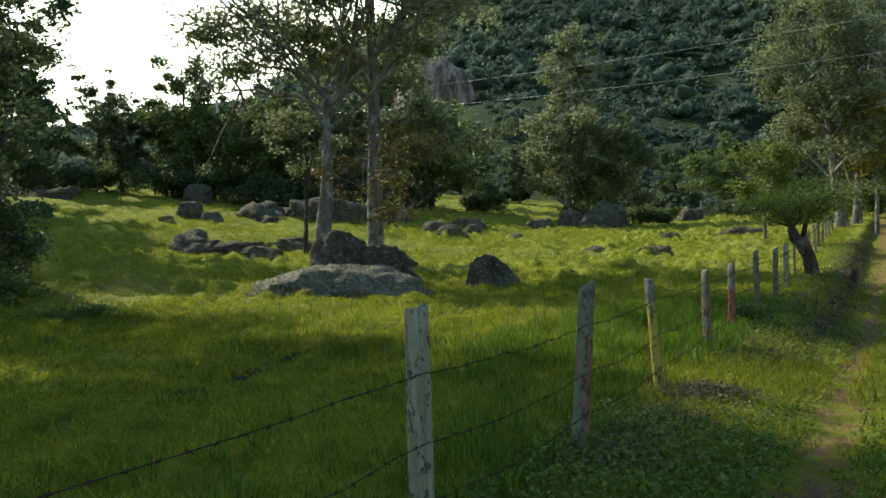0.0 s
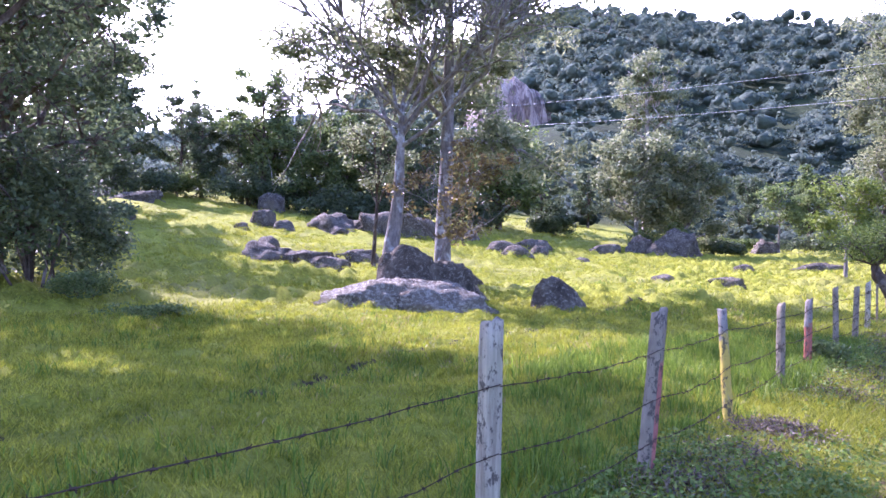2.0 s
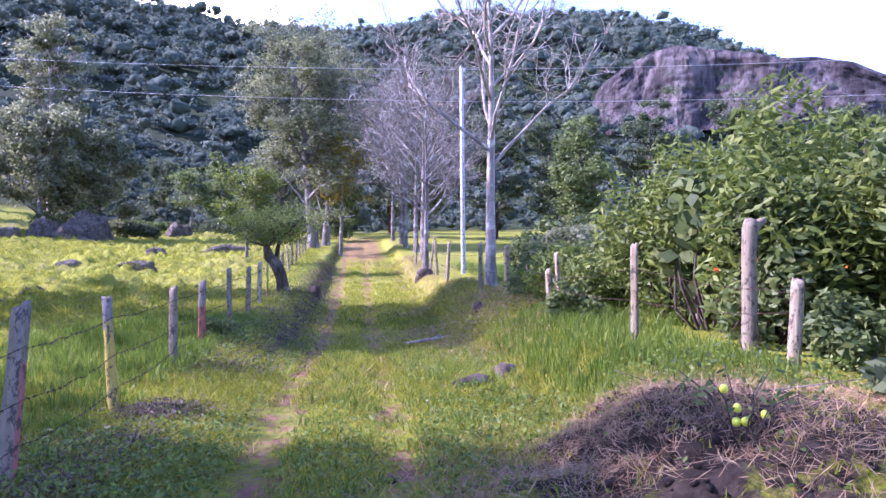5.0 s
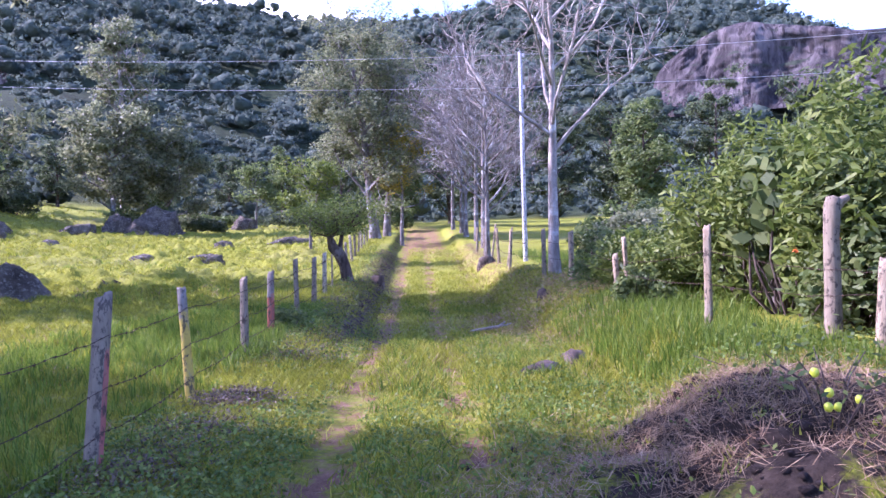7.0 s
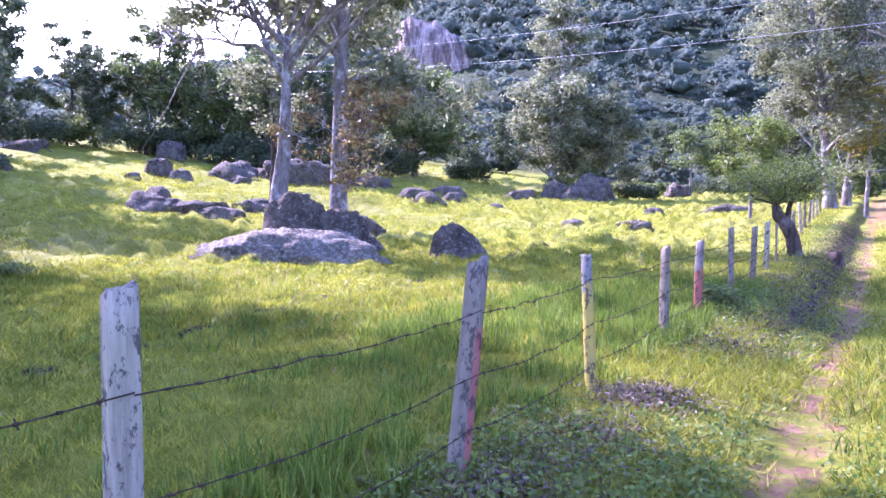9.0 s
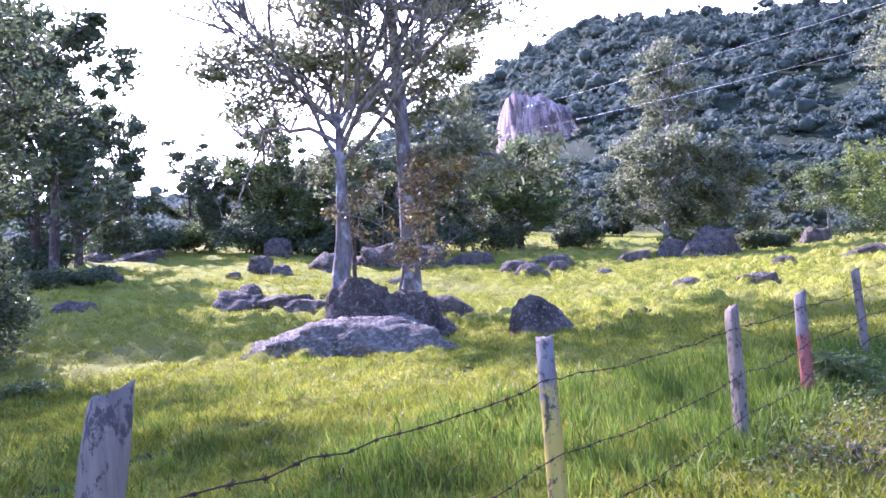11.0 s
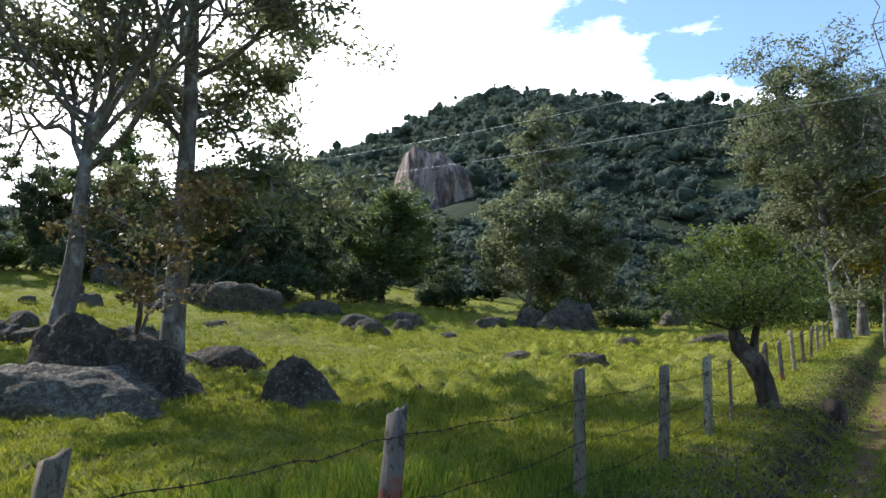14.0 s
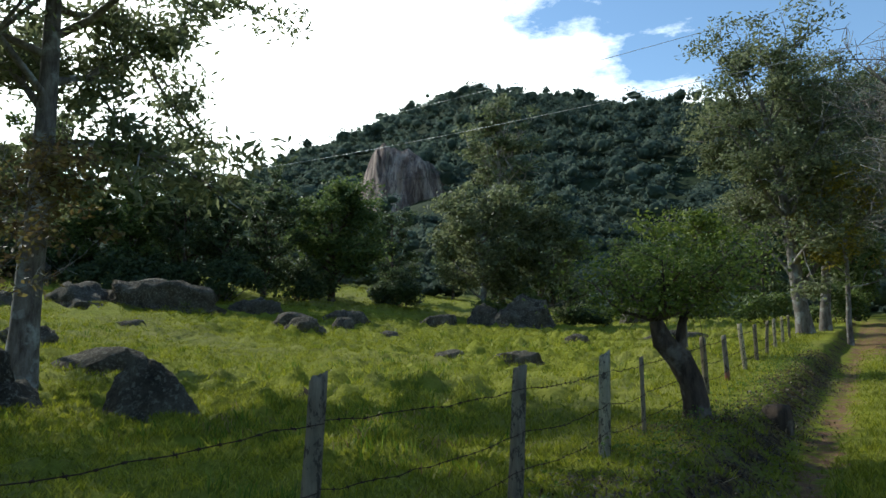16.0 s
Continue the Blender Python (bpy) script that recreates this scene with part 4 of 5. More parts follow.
# ---------------------------------------------------------------- bushes beyond the right fence
for i, (x, y, sz, mat, cnt, ls, lab) in enumerate([
        (11.3, 9.2, (1.5, 1.5, 1.35), M_LEAF_BRIGHT, 9000, 0.15, "leafy bush with narrow light green leaves"),
        (10.9, 6.9, (1.7, 1.7, 2.9), M_LEAF_BRIGHT, 12000, 0.16, "tall bush with narrow light green leaves by the fence"),
        (10.2, 4.8, (1.8, 1.7, 3.3), M_LEAF_BRIGHT, 12000, 0.19, "tall green bush with broad leaves behind the fence"),
        (9.2, 4.6, (0.9, 1.0, 2.1), M_LEAF, 4500, 0.15, "leafy green shrub beside the trunk post"),
        (10.0, 2.2, (1.9, 1.8, 3.2), M_LEAF, 12000, 0.16, "dense green bush behind the fence"),
        (12.6, 3.4, (2.2, 2.4, 3.9), M_LEAF_BRIGHT, 9000, 0.2, "tall leafy green thicket behind the fence"),
        (13.9, 6.4, (2.2, 2.2, 3.2), M_LEAF, 8000, 0.2, "tall leafy green thicket behind the fence"),
        (9.0, 0.0, (1.8, 1.8, 2.2), M_LEAF, 8000, 0.16, "dense green bush by the bank"),
        (12.4, 11.6, (1.1, 1.1, 1.2), M_LEAF, 3600, 0.13, "low green bush by the fence"),
        (13.4, 10.8, (1.3, 1.3, 1.5), M_LEAF_GREY, 3600, 0.14, "low grey-green bush beside the fence"),
        (15.2, 13.6, (1.2, 1.2, 1.6), M_LEAF_GREY, 3400, 0.16, "low grey-green bush in the field"),
        (16.4, 15.6, (1.3, 1.3, 1.8), M_LEAF, 3400, 0.18, "low green bush in the field"),
        (18.0, 13.0, (2.2, 1.8, 1.7), M_LEAF_GREY, 4200, 0.2, "grey-green scrub in the field"),
        (21.0, 17.5, (2.2, 2.0, 1.8), M_LEAF_GREY, 4200, 0.22, "grey-green scrub in the field"),
        (25.5, 22.5, (3.0, 2.4, 2.0), M_LEAF_GREY, 4600, 0.26, "grey-green scrub in the field"),
        (30.0, 26.0, (3.0, 2.6, 2.2), M_LEAF, 4600, 0.28, "green scrub in the field"),
        (9.2, 7.9, (0.5, 0.5, 0.7), M_LEAF, 900, 0.12, "small leafy weed by a post"),
        (8.1, 3.2, (0.6, 0.5, 0.8), M_LEAF, 1200, 0.13, "leafy weed clump by the bank"),
        (6.1, 1.7, (0.55, 0.5, 0.55), M_LEAF_DARK, 700, 0.17, "broad-leaved dark green weed on the bank"),
        (4.95, 12.1, (0.4, 0.4, 0.45), M_LEAF, 500, 0.09, "brownish weed clump by the fence posts"),
        (-11.2, 18.2, (1.3, 1.0, 0.8), M_LEAF, 2600, 0.10, "low shady weeds below the dense tree"),
        (-8.8, 16.6, (1.2, 0.9, 0.5), M_LEAF, 1800, 0.09, "low leafy weeds in the grass"),
        (-24.0, 38.6, (3.2, 1.6, 1.2), M_LEAF_DARK, 2600, 0.22, "low dark scrub under the trees"),
        (-12.5, 57.5, (2.6, 1.6, 2.6), M_LEAF_DARK, 3000, 0.3, "dark bush before the wood"),
        (-19.5, 61.5, (3.4, 2.0, 2.6), M_LEAF_DARK, 3000, 0.3, "dark bush before the wood"),
        (-30.0, 62.5, (4.0, 2.0, 2.4), M_LEAF, 3200, 0.3, "bush before the wood"),
        (16.4, 62.5, (2.4, 1.5, 1.3), M_LEAF_DARK, 2200, 0.26, "low dark scrub beyond the meadow"),
        (19.5, 70.0, (3.0, 1.8, 1.6), M_LEAF, 2400, 0.28, "low scrub beyond the meadow"),
        (27.5, 72.0, (3.6, 2.0, 1.8), M_LEAF_DARK, 2400, 0.28, "low scrub beyond the meadow"),
        (29.0, 60.0, (2.4, 2.0, 2.2), M_LEAF, 2600, 0.26, "bush beside the lane's far end"),
        (33.0, 58.5, (2.2, 2.0, 2.6), M_LEAF, 2600, 0.26, "bush at the lane's far end"),
        (-23.0, 60.5, (5.0, 2.0, 3.2), M_LEAF_DARK, 3600, 0.34, "dark thicket along the wood's edge"),
        (-14.5, 58.5, (4.0, 2.0, 2.8), M_LEAF_DARK, 3200, 0.32, "dark thicket along the wood's edge"),
        (-8.0, 58.5, (3.6, 2.0, 2.8), M_LEAF_DARK, 3200, 0.32, "dark thicket along the wood's edge"),
        (-33.0, 59.0, (5.0, 2.4, 3.4), M_LEAF_DARK, 3600, 0.34, "dark thicket along the wood's edge"),
        (-30.0, 44.0, (4.5, 2.2, 3.0), M_LEAF_DARK, 3600, 0.3, "dark thicket below the tall trees"),
        (-4.2, 65.0, (3.6, 2.0, 3.4), M_LEAF_DARK, 3200, 0.32, "dark thicket along the wood's edge"),
        (-13.7, 19.8, (2.6, 2.2, 4.2), M_LEAF_DARK, 9500, 0.17, "dense dark undergrowth below the trees"),
        (11.6, 59.9, (2.6, 1.2, 2.4), M_LEAF, 2600, 0.24, "bush behind the big boulder")]):
    shrub((x, y), lab, 500 + i, mat, sz, cnt, ls, group="bushes", wide=0.3 if mat is M_LEAF_BRIGHT else 0.5, hang=0.35 if mat is M_LEAF_BRIGHT else 0.15,
          lumps=26 if cnt > 5000 else 14)

shrub((9.75, 5.75), "climbing vine with large heart-shaped leaves over the bushes", 560, M_LEAF, (0.85, 0.8, 2.5), 620, 0.27, "vine", "bushes", 0.8, "vine", lumps=12, hang=0.6)


# ---------------------------------------------------------------- wooded hills
CRAGS = ((-5.3, 1.8, 176, 7.4, 15.2), (49.5, 75.0, 172, 9.6, 16.6))


def make_hill_forest():
    """Crowns of three lumpy lobes, each with a skin of small leaf sprays that frays its outline."""
    rng = np.random.default_rng(77)
    core_v, core_f = ico(1)
    b = Build()
    n, n2 = 5300, 1200
    az = rng.uniform(-60, 80, n + n2)
    r = np.concatenate([np.sqrt(rng.uniform(0, 1, n)) * (385 - 92) + 92, rng.uniform(80, 150, n2)])
    x, y = HX + np.sin(np.radians(az)) * r, HY + np.cos(np.radians(az)) * r
    z = ground_z(x, y)
    size = np.clip(rng.gamma(2.6, 0.75, n + n2) + 1.5, 1.4, 5.2) * (0.65 + 0.35 * step01(r, 110, 220))
    size[n:] *= 0.7
    keep = np.ones(n + n2, bool)
    for a0, a1, cr, low, high in CRAGS:
        near = (az > a0 - 0.3) & (az < a1 + 0.3) & (r < cr + 18)
        room = (np.tan(np.radians(low + 2.9 + rng.normal(size=n + n2) * 0.7)) * r - z) / 1.5
        size = np.where(near, np.minimum(size, room), size)
        keep &= size > 0.5
    x, y, z, size = x[keep], y[keep], z[keep], size[keep]
    n, lobes = len(x), 3
    off = rng.normal(size=(n, lobes, 3)) * size[:, None, None] * np.array([0.6, 0.6, 0.32])
    mid = np.stack([x, y, z + size * 0.7], 1)[:, None, :] + off
    rad = size[:, None] * rng.uniform(0.3, 0.8, (n, lobes))
    mid, rad = mid.reshape(-1, 3), rad.reshape(-1)
    m = len(mid)
    lump = rng.uniform(0.45, 1.2, (m, len(core_v), 1))
    v = mid[:, None, :] + core_v[None] * np.array([1.1, 1.1, 0.85]) * (rad * 0.8)[:, None, None] * lump
    b.add(v.reshape(-1, 3), None, (core_f[None] + (np.arange(m) * len(core_v))[:, None, None]).reshape(-1, 3))
    per = 25
    d = rng.normal(size=(m, per, 3))
    d[:, :, 2] = np.abs(d[:, :, 2]) - 0.25
    d /= np.linalg.norm(d, axis=2, keepdims=True)
    c = mid[:, None, :] + d * np.array([1.1, 1.1, 0.85]) * rad[:, None, None] * rng.uniform(0.6, 1.32, (m, per, 1))
    lens = np.repeat(0.32 + 0.26 * rad, per)
    b.leaves(rng, c.reshape(-1, 3), lens, lens * 0.7, 0.3, 0.0, d.reshape(-1, 3), 0.7)
    ob = b.part("forest", M_CANOPY, smooth=True)
    tagged(ob, "dense dark green forest covering the steep hills", "forest", kind="stuff")


make_hill_forest()


def emergent():
    """A few trees that stand above the skyline."""
    rng = np.random.default_rng(80)
    for i, (az, sc) in enumerate([(-5.5, 0.9), (10.3, 1.1), (13.5, 0.8), (17.6, 0.7), (28, 0.8)]):
        r = 366
        x, y = HX + math.sin(radians(az)) * r, HY + math.cos(radians(az)) * r
        tree((x, y), "umbrella-shaped tree standing above the hill's skyline", 600 + i, M_CANOPY, M_BARK_DARK, 1300, 0.75, 0.5, group="skyline trees", sink=1.6,
             height=3.2 * sc + 2, r0=0.7, first=0.35, limbs=9, reach=3.0 * sc, rise=0.5, sub=3, twigs=0, fine=False)


emergent()


def crag(az0, az1, r, low, high, seed, label, mat, drop=0.0):
    """A steep rock face on the hillside, with vertical ribs and a broken outline."""
    na, nz = 90, 44
    v = []
    for i in range(na + 1):
        fa = i / na
        az = radians(az0 + (az1 - az0) * fa)
        edge = min(1.0, 1.15 * math.sin(math.pi * fa) ** 0.6) * (0.78 + 0.22 * math.cos(2.6 * fa))
        for j in range(nz + 1):
            fz = j / nz
            up = low + (high - drop * fa - low) * fz * (0.3 + 0.7 * edge) + fz * fz * (0.9 * noise.noise((fa * 4, seed, 0)) + 0.2 * noise.noise((fa * 14, seed, 4)))
            rr = r + 7 * fz + 16 * max(0.0, fz - 0.9) * 7 * (fz - 0.9) + 14 * (1 - edge)
            rr += 34 * (fa - 0.62) ** 2 if az1 < 10 else 0
            rr += 4.0 * noise.noise((fa * 7, fz * 2.2, seed)) + 1.3 * noise.noise((fa * 30, fz * 3.5, seed)) + 0.9 * noise.noise((fa * 70, fz * 16, seed))
            v.append((HX + math.sin(az) * rr, HY + math.cos(az) * rr, rr * math.tan(radians(up))))
    idx = np.arange((na + 1) * (nz + 1)).reshape(na + 1, nz + 1)
    quads = np.stack([idx[:-1, :-1], idx[1:, :-1], idx[1:, 1:], idx[:-1, 1:]], -1).reshape(-1, 4)
    ob = part_np("cliff", v, quads, mat, smooth=True)
    return tagged(ob, label, "cliff", kind="structure")


def cliff_mat(name, dark, mid, light):
    k = Mat(name, 0.95, 0.15)
    n1 = k.noise(0.16, 9, 0.7, (1, 1, 0.18))
    n2 = k.noise(0.55, 9, 0.75, (1, 1, 0.14))
    n3 = k.noise(0.3, 7, 0.7, (0.4, 0.4, 1.6))
    c = k.ramp(n1, [(0.38, dark), (0.5, mid), (0.62, light)])
    c = k.mix(k.rng(n2, 0.47, 0.56, 0, 0.9), c, dark)
    c = k.mix(k.rng(n3, 0.56, 0.66, 0, 0.8), c, (0.05, 0.07, 0.04))
    return k.color(c).bump(n2, 1.0, 1.2).m


M_CRAG = cliff_mat("crag_rock", (0.12, 0.085, 0.075), (0.36, 0.27, 0.225), (0.52, 0.43, 0.36))
M_CRAG2 = cliff_mat("crag_grey", (0.03, 0.026, 0.026), (0.105, 0.09, 0.085), (0.19, 0.165, 0.15))
crag(-5.3, 2.6, 176, 7.4, 16.2, 3.0, "bare brownish rock face on the wooded hill", M_CRAG)
crag(49.5, 75.0, 172, 9.2, 17.0, 8.0, "long grey cliff band below the hilltop", M_CRAG2, 4.6)


# ---------------------------------------------------------------- grass
def blades(rng, x, y, height, width, per, spread, lean, mat, name, label, z_off=0.0, keep=None):
    """Tufts of bent blades at the given places."""
    n = len(x)
    z = ground_z(x, y)
    tx = np.repeat(x, per) + rng.normal(size=n * per) * spread
    ty = np.repeat(y, per) + rng.normal(size=n * per) * spread
    tz = np.repeat(z, per) - 0.02 + z_off
    hh = np.repeat(height, per) * rng.uniform(0.5, 1.15, n * per)
    ww = width * rng.uniform(0.7, 1.3, n * per)
    a = rng.uniform(0, 2 * np.pi, n * per)
    ld = rng.uniform(0, 2 * np.pi, n * per)
    lm = lean * hh * rng.uniform(0.2, 1.3, n * per)
    cx, cy = np.cos(a) * ww, np.sin(a) * ww
    lx, ly = np.cos(ld) * lm, np.sin(ld) * lm
    p0 = np.stack([tx - cx, ty - cy, tz], 1)
    p1 = np.stack([tx + cx, ty + cy, tz], 1)
    p2 = np.stack([tx + cx * 0.8 + lx * 0.35, ty + cy * 0.8 + ly * 0.35, tz + hh * 0.6], 1)
    p3 = np.stack([tx - cx * 0.8 + lx * 0.35, ty - cy * 0.8 + ly * 0.35, tz + hh * 0.6], 1)
    p4 = np.stack([tx + lx, ty + ly, tz + hh * 0.95], 1)
    v = np.stack([p0, p1, p2, p3, p4], 1).reshape(-1, 3)
    if width > 0.0072 and label.startswith("short"):
        v = np.stack([p0, p1, p4], 1).reshape(-1, 3)
        return tagged(part_np(name, v, np.arange(n * per * 3).reshape(-1, 3), mat), label, "grass", kind="stuff")
    i = np.arange(n * per)[:, None] * 5
    ob = part_np(name, v, [i + np.array([[0, 1, 2, 3]]), i + np.array([[3, 2, 4]])], mat)
    return tagged(ob, label, "grass", kind="stuff")


def scatter(rng, n, s0, s1, n0, n1):
    s, m = rng.uniform(s0, s1, n), rng.uniform(n0, n1, n)
    return s, m


def bare(s, m):
    """How bare the ground is: the lane's ruts and the mound."""
    r = np.exp(-((m + 0.45) / 0.32) ** 2) * 1.02 + np.exp(-((m - 0.68) / 0.28) ** 2) * 0.85
    far = step01(m, -1.1, -0.6) * (1 - step01(m, 2.0, 3.0)) * step01(s, 28, 48) * 0.85
    bank = np.exp(-((m + 1.2) / 0.3) ** 2) * step01(s, 9, 13) * 0.85
    return np.maximum.reduce([r, far, bank, np.clip(mound(s, m) * 1.3, 0, 0.93)])


def lay_grass():
    rng = np.random.default_rng(101)

    def sow(n, s0, s1, m0, m1, hgt, width, per, spread, lean, mat, name, label, patch=0.0, vary=0.35, thin=True, meadow=False):
        s, m = scatter(rng, n, s0, s1, m0, m1)
        x, y = place(s, m)
        w = wavy(x * 1.3, y * 1.3)
        ok = rng.uniform(0, 1, n) > (bare(s, m) if thin else 0)
        ok &= w + rng.normal(size=n) * 0.25 > patch
        if meadow:
            ok &= m < -2.0
        ok &= rut_line(x, y) > 0.1 + 0.8 * hgt
        x, y, w = x[ok], y[ok], w[ok]
        hh = hgt * (1 + vary * np.clip(w, -1, 1.5)) * rng.uniform(0.6, 1.3, len(x))
        blades(rng, x, y, hh, width, per, spread, lean, mat, name, label)

    # short turf, close
    sow(30000, 0.5, 13, -8, 4.5, 0.10, 0.0075, 9, 0.06, 1.1, M_BLADE, "turf", "short grazed green turf", -1.2)
    sow(34000, 8, 24, -17, 4, 0.11, 0.011, 7, 0.08, 1.1, M_BLADE, "turf", "short grazed green turf", -1.2)
    sow(20000, -3, 11, -18, -7, 0.11, 0.011, 7, 0.08, 1.0, M_BLADE, "turf", "short grazed green turf", -1.2)
    sow(24000, 18, 52, -38, -2, 0.13, 0.016, 6, 0.12, 0.8, M_BLADE, "turf", "short grazed green turf", -0.9, meadow=True)
    sow(9000, 35, 75, -60, -2, 0.16, 0.03, 5, 0.2, 0.8, M_BLADE, "turf", "short grazed green turf", -0.6, meadow=True)
    sow(20000, 0, 40, -50, -16, 0.13, 0.017, 6, 0.14, 0.9, M_BLADE, "turf", "short grazed green turf", -0.6, meadow=True)
    sow(3500, 20, 48, -0.4, 2.6, 0.13, 0.012, 7, 0.1, 0.9, M_BLADE, "turf", "short grass along the lane's crown", -0.6)
    # dry blades among the green
    sow(2600, 0.5, 14, -9, 4, 0.10, 0.004, 6, 0.08, 1.6, M_STRAW, "dry_grass", "dry straw-coloured blades in the turf", 0.1)
    sow(1800, 8, 24, -17, -2, 0.12, 0.007, 6, 0.1, 1.4, M_STRAW, "dry_grass", "dry straw-coloured blades in the turf", 0.3)
    # taller tufts
    sow(3600, 1.5, 17, -5.2, -1.9, 0.23, 0.006, 13, 0.06, 0.45, M_BLADE_LUSH, "tall_grass", "lush tall grass along the fence", 0.0)
    sow(2600, 3, 26, -16, -4, 0.19, 0.007, 11, 0.09, 0.6, M_BLADE_LUSH, "tall_grass", "lush grass tufts in the meadow", 0.35)
    sow(1500, -2, 11, -17, -5, 0.18, 0.008, 11, 0.1, 0.7, M_BLADE_LUSH, "tall_grass", "lush grass tufts in the meadow", 0.2)
    sow(1800, 14, 46, -32, -3, 0.2, 0.0115, 9, 0.13, 0.8, M_BLADE_LUSH, "tall_grass", "darker grass tussocks in the meadow", 0.25, meadow=True)
    sow(500, 3, 7, 1.2, 4.6, 0.18, 0.005, 11, 0.06, 0.6, M_BLADE_LUSH, "tall_grass", "grass tufts on the earth bank", 0.3, thin=False)
    sow(1100, 6, 13, 2.6, 4.6, 0.22, 0.006, 13, 0.06, 0.4, M_BLADE_LUSH, "tall_grass", "lush tall grass on the bank", -0.2)
    sow(2600, 10, 34, 4.6, 16, 0.34, 0.008, 12, 0.14, 0.8, M_BLADE_LUSH, "tall_grass", "tall rank grass in the overgrown field", -0.5)
    sow(2200, 1, 22, -0.2, 2.4, 0.14, 0.006, 9, 0.05, 0.6, M_BLADE_LUSH, "tall_grass", "fresh grass on the crown of the lane", -0.2)


lay_grass()


def weeds(seed, mat):
    """Small broad leaves in the verge."""
    rng = np.random.default_rng(seed)
    b = Build()
    for n, s0, s1, m0, m1, up in ((5200, 1.5, 16, -2.3, -0.6, 0.12), (3000, 2, 14, 0.9, 2.8, 0.09), (2500, 1.0, 8, -1.2, 1.6, 0.06), (2200, 5, 22, 2.6, 5.0, 0.2), (1700, 12, 40, -2.3, -1.3, 0.25)):
        s, m = scatter(rng, n, s0, s1, m0, m1)
        x, y = place(s, m)
        ok = (wavy(x * 2.1 + 7, y * 2.1) + rng.normal(size=n) * 0.3 > 0.0) & (rng.uniform(0, 1, n) > bare(s, m))
        x, y = x[ok], y[ok]
        c = np.stack([x, y, ground_z(x, y) + rng.uniform(0.02, up, len(x))], 1)
        c = np.repeat(c, 3, 0) + rng.normal(size=(len(c) * 3, 3)) * np.array([0.03, 0.03, 0.012])
        b.leaves(rng, c, 0.042, 0.026, 1.5)
    ob = b.part("weeds", mat)
    tagged(ob, "small broad-leaved weeds along the lane", "weeds", kind="stuff")


weeds(120, M_WEED)
weeds(121, M_LEAF_BRIGHT)


def litter():
    """Dry cut stalks and dead leaves lying in heaps."""
    rng = np.random.default_rng(140)
    b = Build()

    def lay(cx, cy, rx, ry, n, length, width, top, patchy=False):
        x, y = cx + rng.normal(size=n) * rx * 0.5, cy + rng.normal(size=n) * ry * 0.5
        if patchy:
            ok = wavy(x * 2.6 + 3, y * 2.6) + rng.normal(size=n) * 0.22 > 0.02
            x, y = x[ok], y[ok]
        c = np.stack([x, y, ground_z(x, y) + rng.uniform(0.0, top, len(x))], 1)
        b.leaves(rng, c, length, width, 2.5)

    for s, m, rx, ry, n, ln, wd, tp in ((4.5, 2.6, 2.2, 1.9, 15000, 0.16, 0.005, 0.07), (4.6, 2.0, 1.6, 0.9, 4500, 0.2, 0.005, 0.06), (6.6, 3.0, 1.6, 1.4, 2200, 0.14, 0.0045, 0.06),
                                        (12.0, 3.1, 2.4, 1.0, 1500, 0.22, 0.008, 0.1), (15.0, 3.3, 2.4, 1.2, 1500, 0.24, 0.01, 0.12), (17.5, 3.0, 3.0, 1.2, 1500, 0.25, 0.012, 0.12), (22, 3.1, 4.0, 1.2, 900, 0.25, 0.014, 0.12), (5.0, 1.7, 1.8, 0.7, 1500, 0.14, 0.004, 0.05)):
        lay(*place(s, m), rx, ry, n, ln, wd, tp, s < 8)
    ob = b.part("straw", M_STRAW)
    tagged(ob, "dry cut grass stalks heaped on the earth bank", "straw", kind="stuff")
    b = Build()
    v, f = ico(1)
    for _ in range(420):
        x, y = place(4.4 + rng.normal() * 0.9, 2.5 + rng.normal() * 0.8)
        size = rng.uniform(0.01, 0.04)
        b.add(v * size * rng.uniform(0.7, 1.3, (len(v), 1)) * np.array([1.2, 1.0, 0.75]) + np.array([x, y, gz(x, y) + size * 0.2]), None, f)
    tagged(b.part("clods", M_CLOD, smooth=True), "dark crumbled earth clods on the bank", "earth", kind="stuff")
    b = Build()
    for s in np.arange(11, 42, 1.0):
        lay(*place(s, 2.75 + 0.3 * math.sin(s * 1.7)), 0.9, 0.8, 260, 0.2, 0.009, 0.12)
    tagged(b.part("dry_weeds", M_STRAW), "dry broken weeds and straw on the lane's verge", "straw", kind="stuff")
    b = Build()
    for x, y, n in ((1.15, 5.25, 2200), (2.55, 7.35, 3000), (3.75, 9.6, 1400), (1.9, 6.3, 1300), (1.55, 5.7, 900), (4.9, 11.6, 500), (6.6, 14.2, 600), (9.6, 20.4, 900), (11.0, 21.0, 900), (8.0, 17.2, 500)):
        lay(x, y, 0.5, 0.45, int(n * 0.6), 0.052, 0.017, 0.08)
    for s in np.arange(10.5, 40, 1.1):
        lay(*place(s, -1.25 + 0.15 * math.sin(s)), 0.75, 0.6, 420, 0.075, 0.024, 0.09)
    ob = b.part("dead_leaves", M_LITTER)
    tagged(ob, "brown dead leaves and cut weeds below the fence", "litter", kind="stuff")


litter()


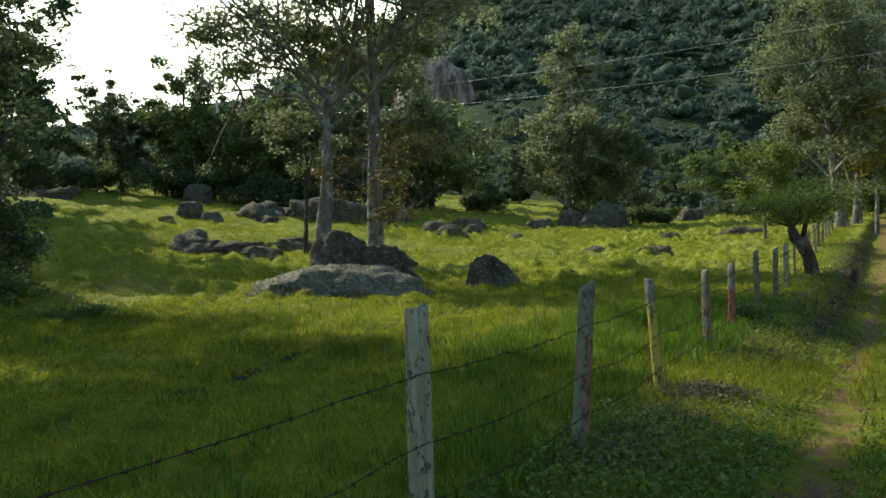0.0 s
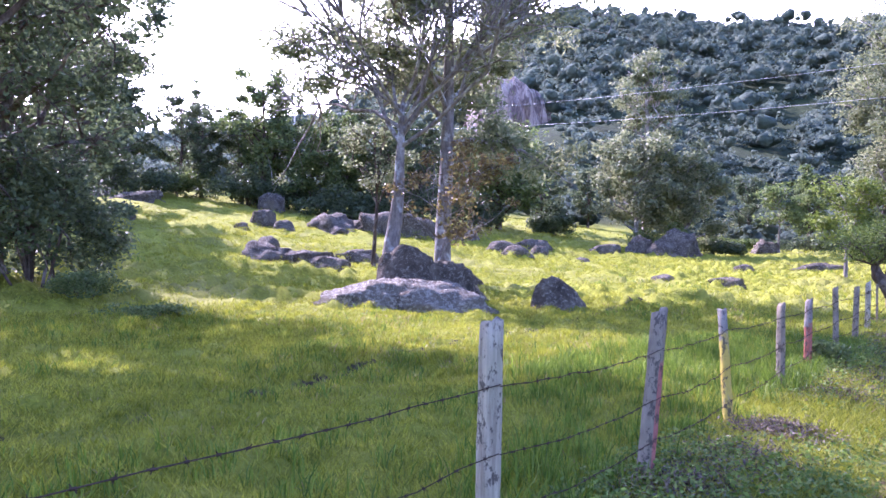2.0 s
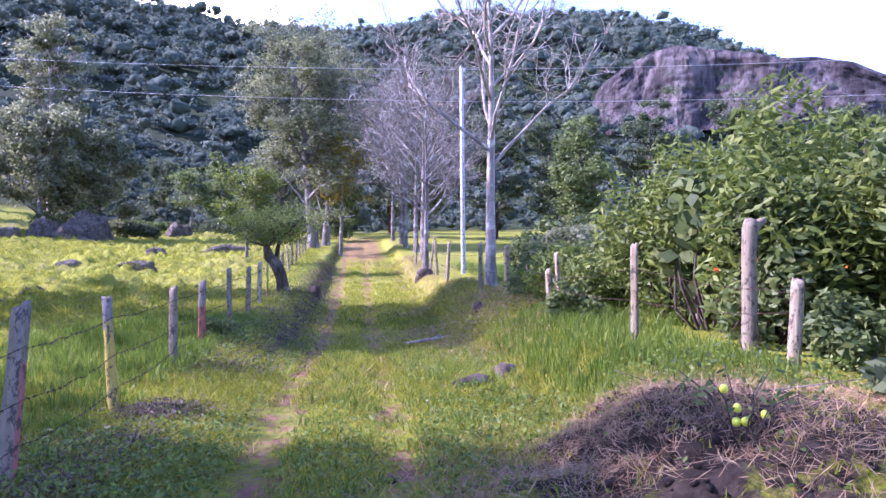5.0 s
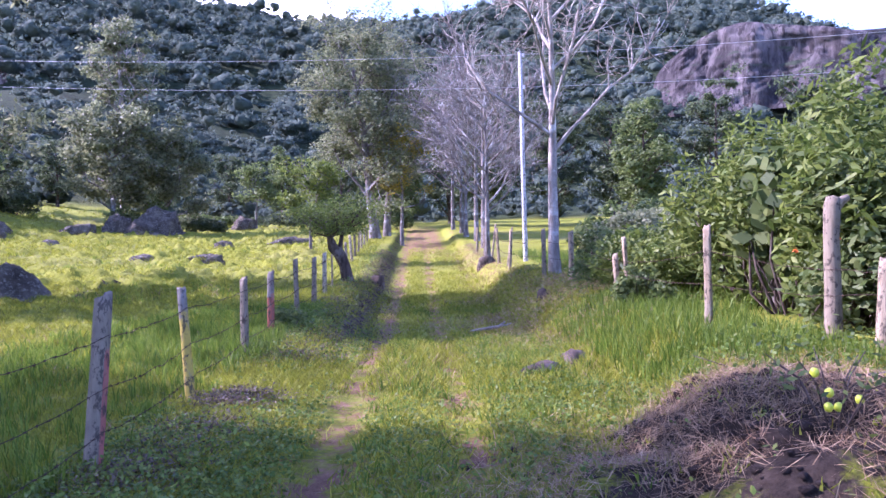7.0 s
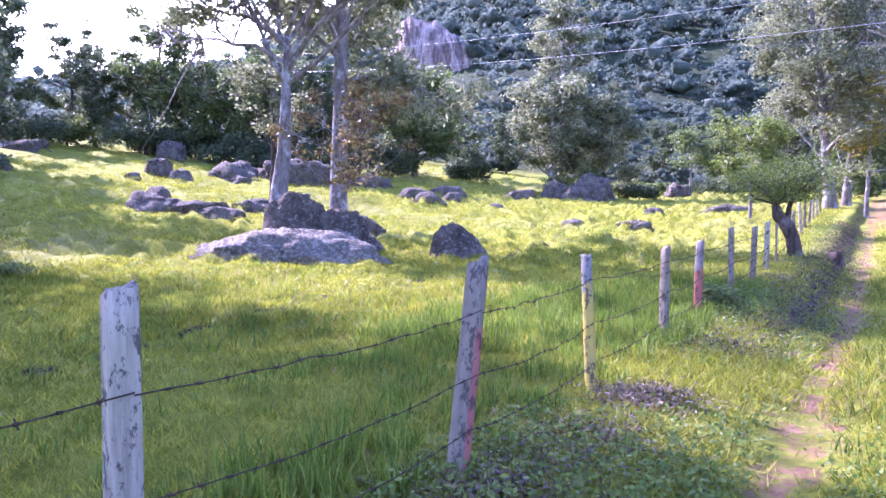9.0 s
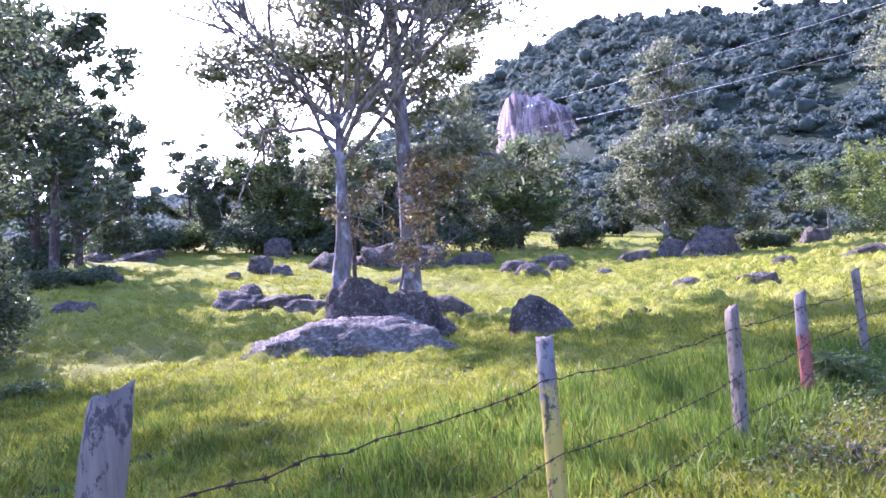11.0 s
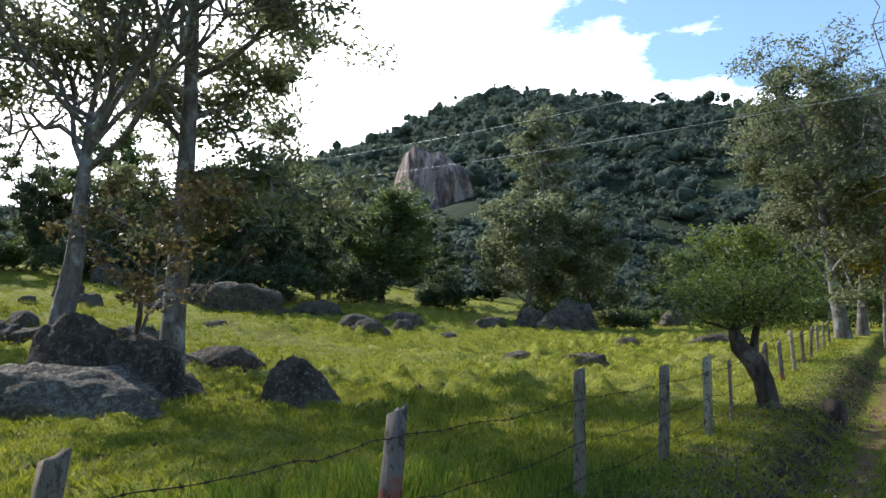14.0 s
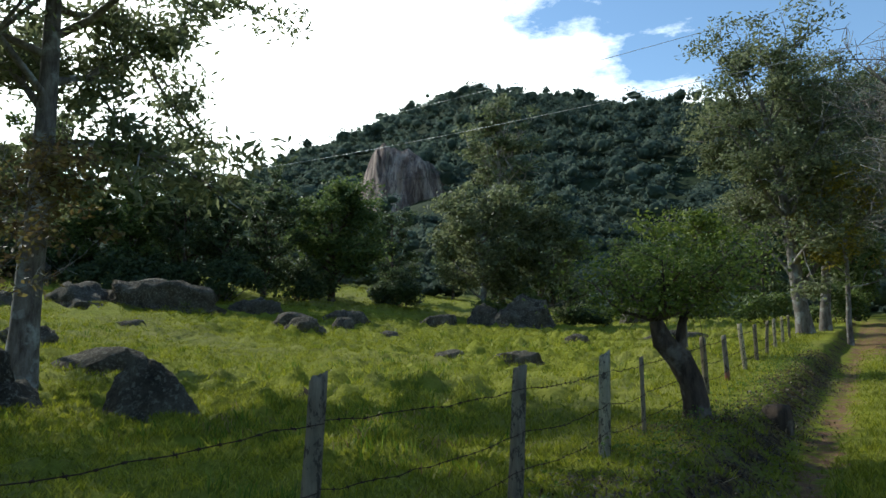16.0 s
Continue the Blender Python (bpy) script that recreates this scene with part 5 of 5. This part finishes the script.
# ---------------------------------------------------------------- small things
def fallen_branch():
    x, y = place(15.2, 1.75)
    ob = thing("fallen_branch", (x, y, gz(x, y) + 0.03), "pale bleached fallen branch on the lane's verge", "branch")
    b = Build()
    b.tube([(-0.45, 0.1, 0.0), (-0.15, 0.0, 0.03), (0.2, 0.02, 0.04), (0.5, 0.2, 0.1)], [0.02, 0.035, 0.035, 0.02], 8)
    b.tube([(0.2, 0.02, 0.04), (0.45, -0.1, 0.1)], [0.025, 0.012], 6)
    b.part("wood", M_BARK_PALE, ob, smooth=True)


fallen_branch()


def lime_sapling():
    x, y = 4.33, 2.18
    z0 = gz(x, y)
    ob = thing("lime_sapling", (x, y, z0), "scrubby sapling with small yellow-green fruits", "plant")
    rng = np.random.default_rng(160)
    b = Build()
    tips = []
    for i in range(9):
        a = i * 0.8
        e = Vector((math.cos(a) * 0.35, math.sin(a) * 0.35, rng.uniform(0.25, 0.55)))
        b = Build()
        b.tube([(0, 0, -0.1), tuple(e * 0.5 + Vector((0, 0, 0.08))), tuple(e)], [0.006, 0.0045, 0.003], 5)
        b.part("stem", M_BARK_DARK, ob)
        tips.append(e)
    lf = Build()
    tp = np.array([tuple(t) for t in tips])
    lf.leaves(rng, tp[rng.integers(0, 9, 110)] + rng.normal(size=(110, 3)) * 0.09, 0.06, 0.03)
    lf.part("foliage", M_LEAF, ob)
    v, f = ico(3)
    for q in ((-0.09, 0.05, 0.34), (0.0, 0.02, 0.22), (-0.01, 0.02, 0.14), (0.055, 0.0, 0.135), (0.13, -0.08, 0.18)):
        o = part_np("fruit", v * np.array([0.025, 0.025, 0.028]), f, M_LIME, ob, smooth=True)
        o.location = q


lime_sapling()


def flowers():
    rng = np.random.default_rng(170)
    for i, (x, y, z) in enumerate(((8.25, 4.3, 1.45), (8.9, 3.6, 1.35), (8.6, 5.0, 1.3))):
        ob = thing("flower", (x, y, z), "small orange flower in the bush", "flower", "flowers in the bush")
        for k in range(6):
            b = Build()
            b.leaves(rng, np.array([(math.cos(k) * 0.02, math.sin(k) * 0.02, 0.0)]), 0.055, 0.04, 1)
            b.part("petal", M_FLOWER, ob)


flowers()


def twigs():
    rng = np.random.default_rng(180)
    for i, (s, m, ln) in enumerate(((4.4, 2.8, 1.5), (5.2, 3.4, 1.3), (3.8, 3.6, 1.2), (5.9, 3.0, 1.0), (4.9, 4.1, 1.1))):
        x, y = place(s, m)
        ob = thing("dry_stick", (x, y, gz(x, y) + 0.03), "thin dark dry stick lying on the bank", "stick", "sticks on the bank")
        b = Build()
        a = rng.uniform(0, 6.28)
        d = Vector((math.cos(a), math.sin(a), 0.25))
        p = [d * ln * t + Vector(rng.normal(size=3)) * 0.02 for t in (-0.5, -0.2, 0.1, 0.5)]
        b.tube([tuple(q) for q in p], [0.008, 0.008, 0.006, 0.003], 5)
        b.part("stick", M_BARK_DARK, ob)


twigs()
